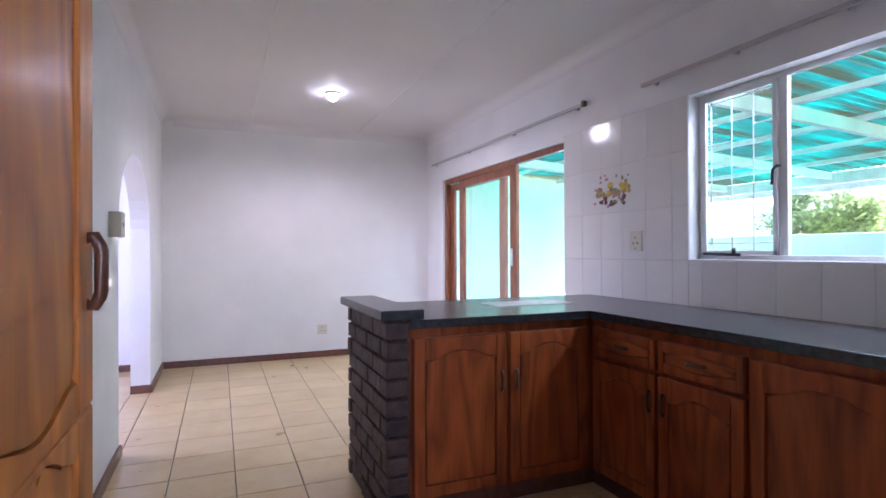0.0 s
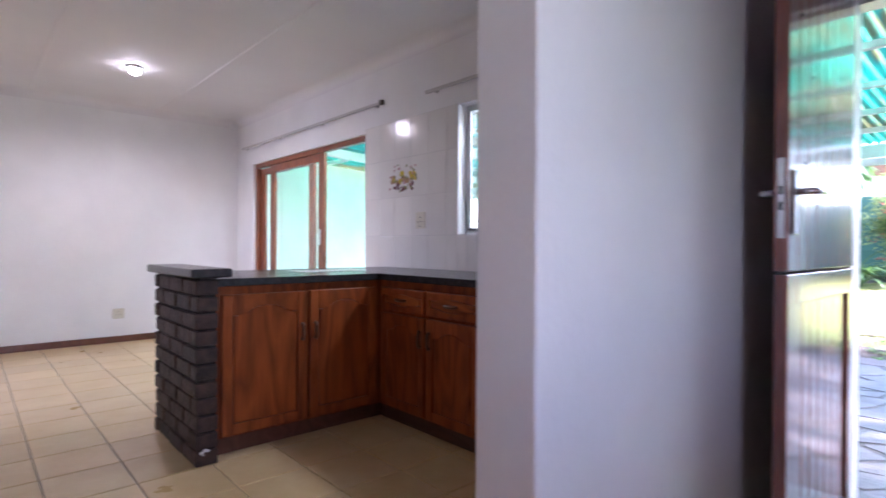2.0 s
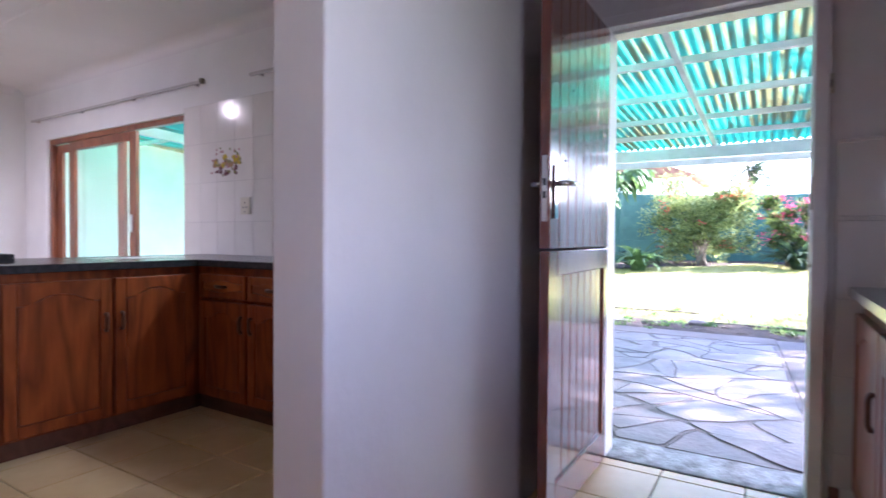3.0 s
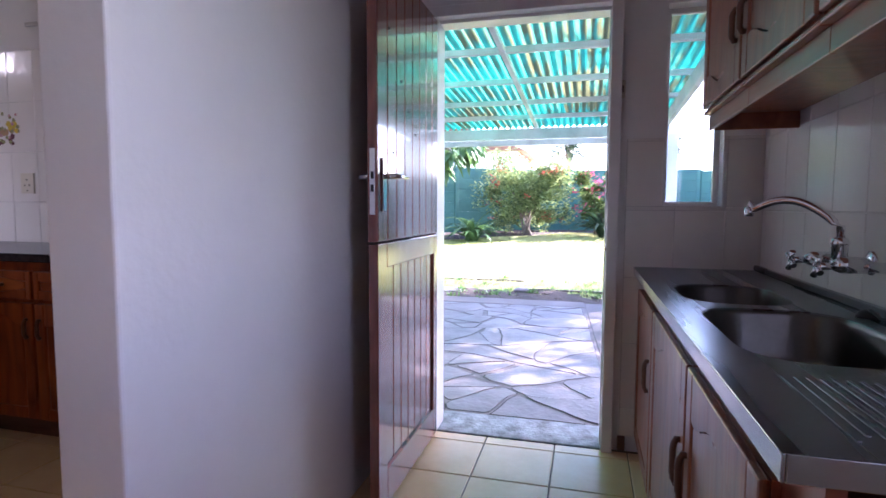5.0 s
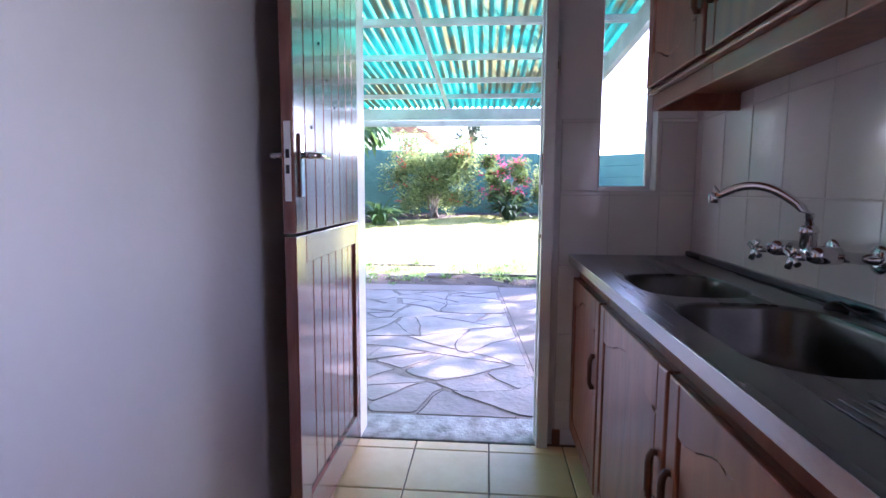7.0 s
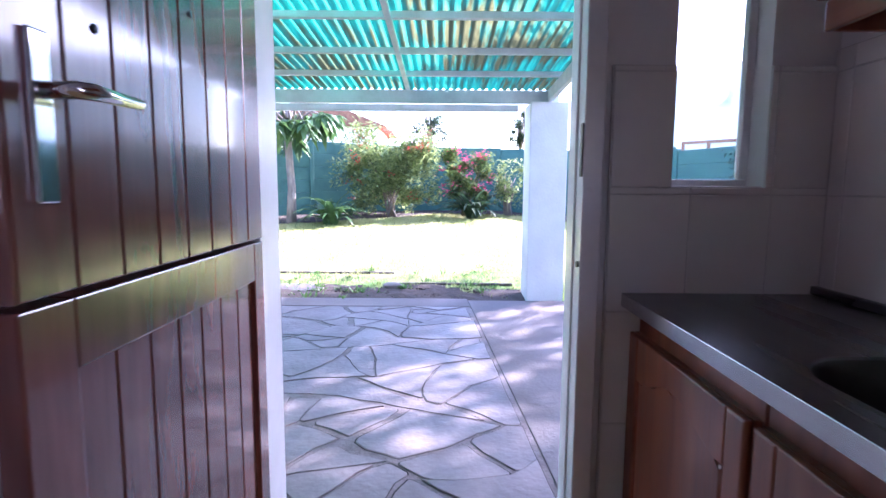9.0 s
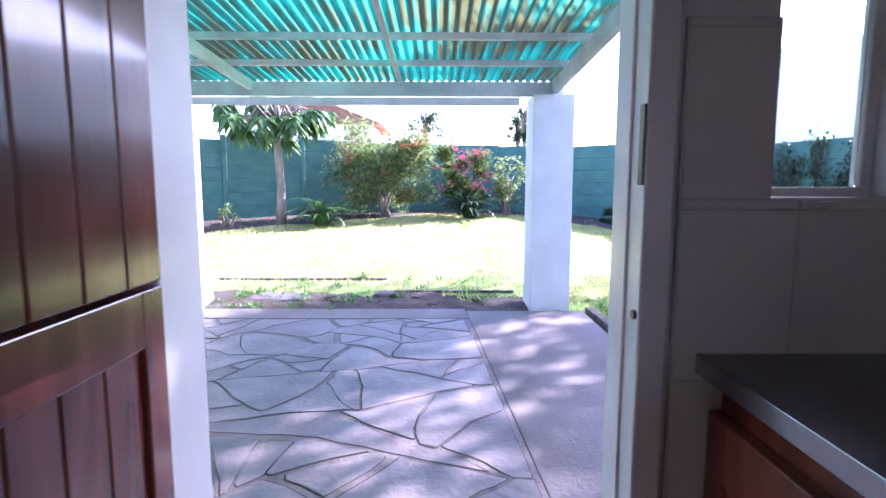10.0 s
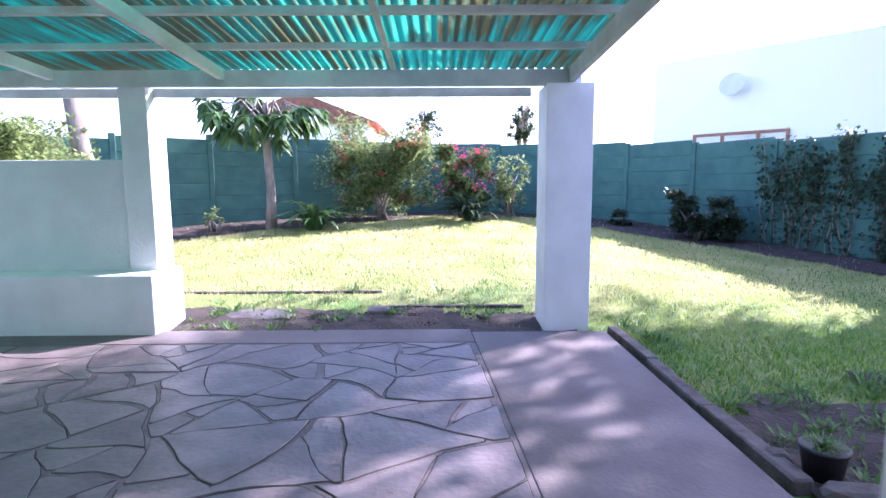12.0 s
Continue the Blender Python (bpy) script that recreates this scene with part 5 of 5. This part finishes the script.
def ivy():
    rnd = random.Random(17)
    t = thing("ivy", "dark climbing ivy covering the green fence", "climber")
    bm = bmesh.new()
    V = []
    a, b = Vector((11.0, -3.03, 0)), Vector((7.4, -4.06, 0))
    d = (b - a)
    nrm = Vector((-d.y, d.x, 0)).normalized()
    if nrm.y < 0:
        nrm = -nrm
    for s in range(64):
        u = rnd.random()
        u = u ** 0.8
        p = a + d * u + nrm * 0.05
        path = [Vector((p.x, p.y, 0.05))]
        top = rnd.uniform(1.2, 1.95)
        k = 8
        for i in range(1, k + 1):
            q = path[-1] + d.normalized() * rnd.uniform(-0.09, 0.09)
            path.append(Vector((q.x, q.y, 0.05 + top * i / k)))
        tube(bm, path, 0.008, 5)
        for q in path:
            for _ in range(16 if q.z > 0.9 else 6):
                c = q + d.normalized() * rnd.gauss(0, 0.09) + nrm * rnd.uniform(0, 0.07) + Vector((0, 0, rnd.gauss(0, 0.08)))
                V.append((c, (rdir(rnd, -0.4) + nrm * 0.6).normalized() * rnd.uniform(0.05, 0.09), rnd.uniform(0.045, 0.07), 0.02))
    tagged(part("vine", bm, M_BARK, t), kind="stuff")
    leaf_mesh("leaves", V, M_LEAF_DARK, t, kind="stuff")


ivy()


def inside_garden(x, y):
    inside = False
    poly = FENCE + [(2.2, -5.5), (2.2, 12.6)]
    for (ax, ay), (bx, by) in zip(poly, poly[1:] + poly[:1]):
        if (ay > y) != (by > y) and x < (bx - ax) * (y - ay) / (by - ay) + ax:
            inside = not inside
    return inside


def bed_amount(x, y):
    """How far a place is soil rather than lawn: along the fence, by the patio's end and round the corner."""
    dmin = 9
    for (ax, ay), (bx, by) in zip(FENCE, FENCE[1:]):
        vx, vy = bx - ax, by - ay
        t = min(max(((x - ax) * vx + (y - ay) * vy) / (vx * vx + vy * vy), 0), 1)
        dmin = min(dmin, math.hypot(x - ax - vx * t, y - ay - vy * t))
    w = 0.25 * noise.noise(Vector((x * 1.3, y * 1.3, 3)))
    if dmin < (1.0 + 0.25 * min(max(x - 9.0, 0), 3) if y < 0 else 1.7) + w:
        return 1.0
    if 5.9 < x < 6.75 + w and y > 1.55:
        return 1.0
    if 6.6 < x < 7.6 + w and y > 1.6:
        return 0.55
    if x < 4.7 + 2 * w + 0.5 * noise.noise(Vector((x * 2.5, y * 1.8, 8))) and y < 1.3:
        return 0.8
    return 0.0


def soil_and_grass():
    bm = bmesh.new()
    step = 0.16
    cells = {}
    for i in range(int((16.6 - 2.2) / step)):
        for j in range(int((12.5 + 6) / step)):
            x, y = 2.2 + i * step, -6 + j * step
            if x < 5.95 and y > 1.15:
                continue
            if inside_garden(x + step / 2, y + step / 2) and bed_amount(x + step / 2, y + step / 2) >= 0.8:
                q = []
                for a, b in ((i, j), (i + 1, j), (i + 1, j + 1), (i, j + 1)):
                    if (a, b) not in cells:
                        xx, yy = 2.2 + a * step, -6 + b * step
                        cells[(a, b)] = bm.verts.new((xx, yy, ground_z(xx, yy) + 0.008 + 0.030 * noise.noise(Vector((xx * 5, yy * 5, 1)))))
                    q.append(cells[(a, b)])
                bm.faces.new(q)
    struct("ground_bed", bm, M_SOIL, "dark loose soil of the garden beds")
    rnd = np.random.RandomState(5)
    n = 300000
    X = 4.0 + 10.5 * rnd.rand(n) ** 1.9
    Y = -5 + 14.5 * rnd.rand(n)
    V, F = [], []
    for x, y in zip(X, Y):
        if (x < 6.1 and y > 1.18) or not inside_garden(x, y):
            continue
        if abs(y - 2.676) > (x - 1.5) * 1.0 + 0.4:
            continue
        bd = bed_amount(x, y)
        if bd > 0 and rnd.rand() < bd * (0.97 if bd >= 0.8 else 1.1):
            continue
        h = rnd.uniform(0.022, 0.05) * (1 + 0.04 * (x - 6))
        w = 0.0028 + 0.0011 * max(x - 4, 0)
        a, l1, l2 = rnd.uniform(0, math.pi), rnd.uniform(-0.025, 0.025), rnd.uniform(-0.025, 0.025)
        z = ground_z(x, y) - 0.018
        k = len(V)
        V += [(x - w * math.cos(a), y - w * math.sin(a), z), (x + w * math.cos(a), y + w * math.sin(a), z), (x + l1, y + l2, z + h)]
        F.append((k, k + 1, k + 2))
    me = bpy.data.meshes.new("grass")
    me.from_pydata(V, [], F)
    me.materials.append(M_GRASS)
    tagged(new("grass", me), "short bright green lawn grass, patchy by the patio", "grass", "", "stuff")
    # clods and stones
    bm = bmesh.new()
    r2 = random.Random(8)
    for _ in range(3200):
        x = r2.uniform(6.12, 6.75) if r2.random() < 0.8 else r2.uniform(3.4, 4.6)
        y = r2.uniform(1.7, 5.0) if x > 6.1 else r2.uniform(0.0, 1.15)
        r = 0.003 + 0.017 * r2.random() ** 2.5
        m = Matrix.Translation((x, y, ground_z(x, y))) @ Matrix.Diagonal((r, r * r2.uniform(0.6, 1.2), r * 0.6, 1))
        bmesh.ops.create_icosphere(bm, subdivisions=1, radius=1.0, matrix=m)
    tagged(link("soil_clods", bm, M_SOIL), "loose clods and small stones on the bare soil", "soil", "", "stuff")


soil_and_grass()


def weeds():
    """Low tufts of small leaves on bare soil; nobody could count them."""
    rnd = random.Random(77)
    V = []
    for x0, x1, y0, y1, n in ((6.12, 6.95, 3.4, 4.9, 34), (6.4, 7.9, 1.9, 4.9, 46), (3.3, 5.0, -0.9, 1.12, 190), (5.0, 6.6, 0.9, 1.16, 16)):
        for _ in range(n):
            x, y = rnd.uniform(x0, x1), rnd.uniform(y0, y1)
            size = rnd.uniform(0.6, 1.7)
            for _ in range(rnd.randint(9, 26)):
                a, q = rnd.uniform(0, 6.28), rnd.uniform(0, 0.05) * size
                V.append((Vector((x + q * math.cos(a), y + q * math.sin(a), ground_z(x, y) - 0.01)),
                          Vector((math.cos(a) * 0.7, math.sin(a) * 0.7, rnd.uniform(0.5, 1.3))).normalized() * rnd.uniform(0.03, 0.08) * size, 0.013 * size, 0.015))
    leaf_mesh("weed_growth", V, M_WEED, None, "low green weeds sprouting from the bare garden soil", "stuff")


weeds()


def rock(name, label, x, y, z, sx, sy, sz, mat, seed, rot=0.0):
    rnd = random.Random(seed)
    bm = bmesh.new()
    bmesh.ops.create_icosphere(bm, subdivisions=2, radius=1.0)
    for v in bm.verts:
        c = v.co
        f = max(abs(c.x), abs(c.y), abs(c.z))
        v.co = c * (0.6 + 0.4 / f) * (1 + 0.14 * noise.noise(c * 1.7 + Vector((seed, 0, 0))))
        v.co = Vector((v.co.x * sx, v.co.y * sy, v.co.z * sz))
    ob = link(name, bm, mat, (x, y, z))
    ob.rotation_euler = (0, 0, rot)
    return tagged(ob, label, "stone")


rock("kerb_block", "broken grey concrete block on the soil", 3.62, 1.02, 0.0, 0.20, 0.07, 0.055, M_KERB, 1, 1.2)
rock("kerb_block", "dark broken kerb end lying beside the patio", 3.98, 1.20, -0.02, 0.07, 0.06, 0.05, M_KERB, 2)
rock("rubble_stone", "pale rubble stone at the edge of the soil bed", 6.75, 3.25, -0.01, 0.09, 0.12, 0.06, M_CONC, 3)
rock("rubble_stone", "pale flat rubble slab on the bare soil", 6.7, 4.4, -0.02, 0.22, 0.40, 0.035, M_CONC, 4)
for i, (x, ya, yb) in enumerate(((7.5, 3.3, 5.6), (6.95, 1.85, 3.2))):
    bm = B(x - 0.03, x + 0.03, ya, yb, ground_z(x, (ya + yb) / 2) - 0.05, ground_z(x, (ya + yb) / 2) + 0.008, 0.004)
    tagged(link("edging_strip", bm, M_KERB), "narrow old concrete edging sunk in the lawn", "edging", "garden edging")


def pot():
    x, y = 3.86, 1.08
    z = -0.03
    t = thing("plant_pot", "black plastic pot full of small green weeds", "plant pot")
    part("pot", T([(x, y, z), (x, y, z + 0.12), (x, y, z + 0.121), (x, y, z + 0.135), (x, y, z + 0.136)], [0.07, 0.088, 0.094, 0.094, 0.08], 20), M_POT, t)
    rnd = random.Random(6)
    V = []
    for _ in range(240):
        a = rnd.uniform(0, 6.28)
        r = rnd.uniform(0, 0.08)
        V.append((Vector((x + r * math.cos(a), y + r * math.sin(a), z + 0.13)), Vector((math.cos(a) * 0.5, math.sin(a) * 0.5, 1)).normalized() * rnd.uniform(0.03, 0.075), 0.008, 0.03))
    leaf_mesh("weed_tuft", V, M_WEED, t, kind="stuff")


pot()


def neighbours():
    h = thing("neighbour_house", "white plastered house with a brown framed window above the fence", "house")
    a, b = Vector((18.2, -3.8, 0)), Vector((12.0, -9.4, 0))
    d = (b - a).normalized()
    ang = math.atan2(d.y, d.x)
    M = Matrix.Translation(a) @ Matrix.Rotation(ang, 4, "Z")
    def put(name, bm, mat, par, label=""):
        o = part(name, bm, mat, par, label)
        o.matrix_basis = M
        return o
    put("wall", B(0, 12, 0.0, 6, -0.2, 4.7), M_HOUSE, h)
    w = put("window_frame", B(1.20, 3.60, -0.06, -0.002, 2.48, 2.56), M_SLIDE, h, "brown wooden window frame")
    for x in (1.20, 1.95, 2.85, 3.52):
        put("window_bar", B(x, x + 0.08, -0.06, -0.002, 1.3, 2.48), M_SLIDE, h)
    for p, q in ((1.28, 1.95), (2.03, 2.85), (2.93, 3.52)):
        put("window_pane", B(p, q, -0.03, -0.004, 1.3, 2.48), M_GLASS, h)
    s = thing("satellite_dish", "white satellite dish on a bracket on the neighbour's wall", "satellite dish")
    c = a + d * 2.3 + Vector((d.y, -d.x, 0)) * 0.35 + Vector((0, 0, 3.75))
    n = Vector((d.y, -d.x, 0.35)).normalized()
    part("dish", T([c, c + n * 0.02, c + n * 0.07, c + n * 0.075], [0.07, 0.22, 0.32, 0.32], 24), M_OUT, s)
    part("arm", T([c - n * 0.35, c], 0.025, 8), M_BRASS, s)
    h2 = thing("far_house", "far house with a brown tiled roof and pale walls", "house")
    part("wall", B(27, 33, 5.9, 12, 0, 4.0), M_HOUSE, h2)
    bm = bmesh.new()
    prism(bm, [(5.4, 4.0), (12.5, 4.0), (9, 5.4)], 26.6, 33.5, "x")
    part("roof", bm, M_ROOFTILE, h2)


neighbours()
for i, (x, y, hgt, r) in enumerate(((30, -1.8, 5.6, 0.7), (26, -0.9, 4.4, 0.5), (24, 3.2, 4.4, 0.8))):
    garden_tree("far_tree", "far dark green tree rising behind the fence", x, y, 0, [(x, y, hgt * 0.5), (x, y, hgt * 0.9)], 0.15, 60 + i, (x, y, hgt * 0.8), M_LEAF_DARK, 1100, 0.16, (r, r, hgt * 0.22), blobs=14)


# ---- small details ----
def fruit_decal():
    rnd = random.Random(14)
    d = thing("tile_decal", "printed yellow and brown fruit motif on the wall tiles", "tile picture")
    cols = {"yellow": (0.65, 0.48, 0.06), "plum": (0.16, 0.06, 0.07), "leaf": (0.30, 0.30, 0.14), "tan": (0.45, 0.28, 0.16), "pink": (0.55, 0.30, 0.30)}
    mats = {k: material("print_" + k, v, 0.25, var=0.15, scale=60, bump=0) for k, v in cols.items()}
    cy, cz = 6.0, 1.60
    lay = 0
    for k, ymin, ymax, zmin, zmax, r, n in (("tan", -0.14, 0.14, -0.03, 0.03, 0.030, 9), ("yellow", -0.17, 0.12, -0.03, 0.05, 0.028, 7), ("plum", -0.13, 0.13, -0.08, 0.03, 0.020, 12),
                                            ("leaf", -0.19, 0.19, -0.09, 0.13, 0.014, 22), ("pink", -0.18, 0.18, -0.07, 0.12, 0.012, 14)):
        for _ in range(n):
            lay += 1
            y, z = cy + rnd.uniform(ymin, ymax), cz + rnd.uniform(zmin, zmax)
            ry, rz = r * rnd.uniform(0.6, 1.1), r * rnd.uniform(0.6, 1.0)
            bm = bmesh.new()
            bm.faces.new([bm.verts.new((WX - 0.0118 - 0.00006 * lay, y + ry * math.cos(2 * math.pi * q / 12) * rnd.uniform(0.85, 1.1),
                                        z + rz * math.sin(2 * math.pi * q / 12) * rnd.uniform(0.85, 1.1))) for q in range(12)])
            part("print_" + k, bm, mats[k], d)


fruit_decal()


def wall_plate():
    p = thing("bell_plate", "small cream plastic plate on the wall beside the door", "plate")
    part("plate", B(WX - 0.012, WX, 2.262, 2.288, 1.63, 1.71, 0.003), M_PLAS, p)
    part("screw", B(WX - 0.0135, WX - 0.0122, 2.270, 2.280, 1.655, 1.685), M_BRASS, p)


wall_plate()
pl = thing("sink_plug", "black rubber plug with a chain lying behind the bowls", "plug")
part("plug", T([(0.98, 1.745, SC + 0.001), (0.98, 1.745, SC + 0.014), (0.98, 1.745, SC + 0.02)], [0.026, 0.022, 0.008], 14), M_BLACK, pl)
part("chain", T([(0.98, 1.745, SC + 0.02), (0.955, 1.75, SC + 0.022), (0.93, 1.74, SC + 0.008), (0.90, 1.725, SC + 0.006)], 0.004, 6), M_BLACK, pl)
for kx, kz, kr in ((1.37, 1.34, 0.007), (1.46, 1.62, 0.006), (1.55, 1.52, 0.005), (1.64, 1.44, 0.006), (1.33, 1.78, 0.006)):
    hk = thing("wood_knot", "small dark knot in the boarded door", "knot", "door knots")
    part("knot", T([(kx, 3.122, kz), (kx, 3.119, kz)], [kr, kr * 0.7], 8), M_BLACK, hk)
ds = thing("paint_splash", "splash of white paint on the foot of the brick pier", "stain")
bm = bmesh.new()
r3 = random.Random(2)
for (dx, dz, r) in ((0.02, 0.07, 0.012), (0.035, 0.078, 0.014), (0.05, 0.074, 0.010), (0.028, 0.058, 0.006)):
    bmesh.ops.create_icosphere(bm, subdivisions=1, radius=1.0, matrix=Matrix.Translation((0.30 + dx, 5.351, dz)) @ Matrix.Diagonal((r, 0.003, r * 0.7, 1)))
part("splash", bm, M_FRAME, ds)


# ---- tiles ----
TILE_MESH = {}


def tile_piece(name, parent, dims, loc, mat, bevel=0.003):
    key = (name, tuple(round(v, 4) for v in dims))
    if key not in TILE_MESH:
        bm = B(-dims[0] / 2, dims[0] / 2, -dims[1] / 2, dims[1] / 2, -dims[2] / 2, dims[2] / 2)
        bmesh.ops.bevel(bm, geom=bm.edges[:], offset=bevel, segments=1, affect="EDGES")
        bmesh.ops.recalc_face_normals(bm, faces=bm.faces)
        me = bpy.data.meshes.new(name)
        bm.to_mesh(me)
        bm.free()
        me.materials.append(mat)
        TILE_MESH[key] = me
    ob = new(name, TILE_MESH[key])
    ob.location = loc
    ob.parent = parent
    return ob


def spans(a0, a1, origin, pitch, gap):
    k = math.floor((a0 - origin) / pitch)
    out = []
    while origin + k * pitch < a1:
        p, q = max(origin + k * pitch, a0), min(origin + (k + 1) * pitch, a1)
        if q - p > gap * 2:
            out.append((p + gap / 2, q - gap / 2))
        k += 1
    return out


FLOOR = bpy.data.objects["floor"]
for ob in bpy.data.objects:
    if ob.name.split(".")[0] == "pane" and ob.parent.name != "window_2":
        ob.visible_shadow = False
for (xa, xb, ya, yb, ox, oy) in ((WEST, WX, 3.36, FAR, -0.285, 7.338), (-2.5, WX - 0.03, SOUTH, 3.36, 1.94, 2.54), (-3.05, -1.07, 5.65, FAR, -1.07, 7.5), (-1.07, WEST, y0, y1, -1.4, 7.0)):
    for p, q in spans(xa, xb, ox, 0.33, 0.005):
        for r, s in spans(ya, yb, oy, 0.33, 0.005):
            if q < -1.08 and s < 3.5 and r > 3.2:
                continue
            tile_piece("tile", FLOOR, (q - p, s - r, 0.012), ((p + q) / 2, (r + s) / 2, -0.006), M_TILE)

EASTW = bpy.data.objects["wall_east"]
SOUTHW = bpy.data.objects["wall_scullery_south"]
T8 = 0.008
bk = bmesh.new()
box(bk, WX - 0.0092, WX - 0.0005, 3.46, WIN1[0], 0.9, 2.08)
box(bk, WX - 0.0092, WX - 0.0005, WIN1[0], WIN1[1], 0.9, WIN1[2])
box(bk, WX - 0.0092, WX - 0.0005, WIN1[1], SLIDE[0], 0.9, 2.08)
box(bk, WX - 0.0092, WX - 0.0005, SOUTH + 0.005, 2.25, 0.07, WIN2[2])
box(bk, WX - 0.0092, WX - 0.0005, SOUTH + 0.005, WIN2[0], WIN2[2], 1.449)
box(bk, WX - 0.0092, WX - 0.0005, WIN2[1], 2.25, WIN2[2], 1.449)
tagged(link("trim_tile_bed_east", bk, M_WGROUT), "", "", "", "structure")
tagged(link("trim_tile_bed_south", B(0.1, WX, SOUTH + 0.0005, SOUTH + 0.0092, 0.8, 1.49), M_WGROUT), "", "", "", "structure")


def wall_tiles_x(y0_, y1_, z0_, z1_, oy, oz):
    for p, q in spans(y0_, y1_, oy, 0.207, 0.003):
        for r, s in spans(z0_, z1_, oz, 0.307, 0.003):
            tile_piece("tile", EASTW, (0.006, q - p, s - r), (WX - 0.008, (p + q) / 2, (r + s) / 2), M_WTILE, 0.0015)


wall_tiles_x(WIN1[1] + 0.001, SLIDE[0], 0.9, 2.08, 5.49, 1.16)
wall_tiles_x(3.46, WIN1[1], 0.9, 1.16, 5.49, 1.16)
wall_tiles_x(3.46, WIN1[0], 1.16, 2.08, 5.49, 1.16)
wall_tiles_x(SOUTH + 0.01, 2.247, 0.07, WIN2[2], 2.04, 1.127)
wall_tiles_x(WIN2[1], 2.247, WIN2[2], 1.449, 2.04, 1.127)
wall_tiles_x(SOUTH + 0.01, WIN2[0], WIN2[2], 1.449, 2.04, 1.127)
for p, q in spans(0.1, WX - 0.012, 1.357, 0.209, 0.003):
    for r, s in spans(0.88, 1.49, 1.127, 0.307, 0.003):
        tile_piece("tile", SOUTHW, (q - p, 0.006, s - r), ((p + q) / 2, SOUTH + 0.008, (r + s) / 2), M_WTILE, 0.0015)
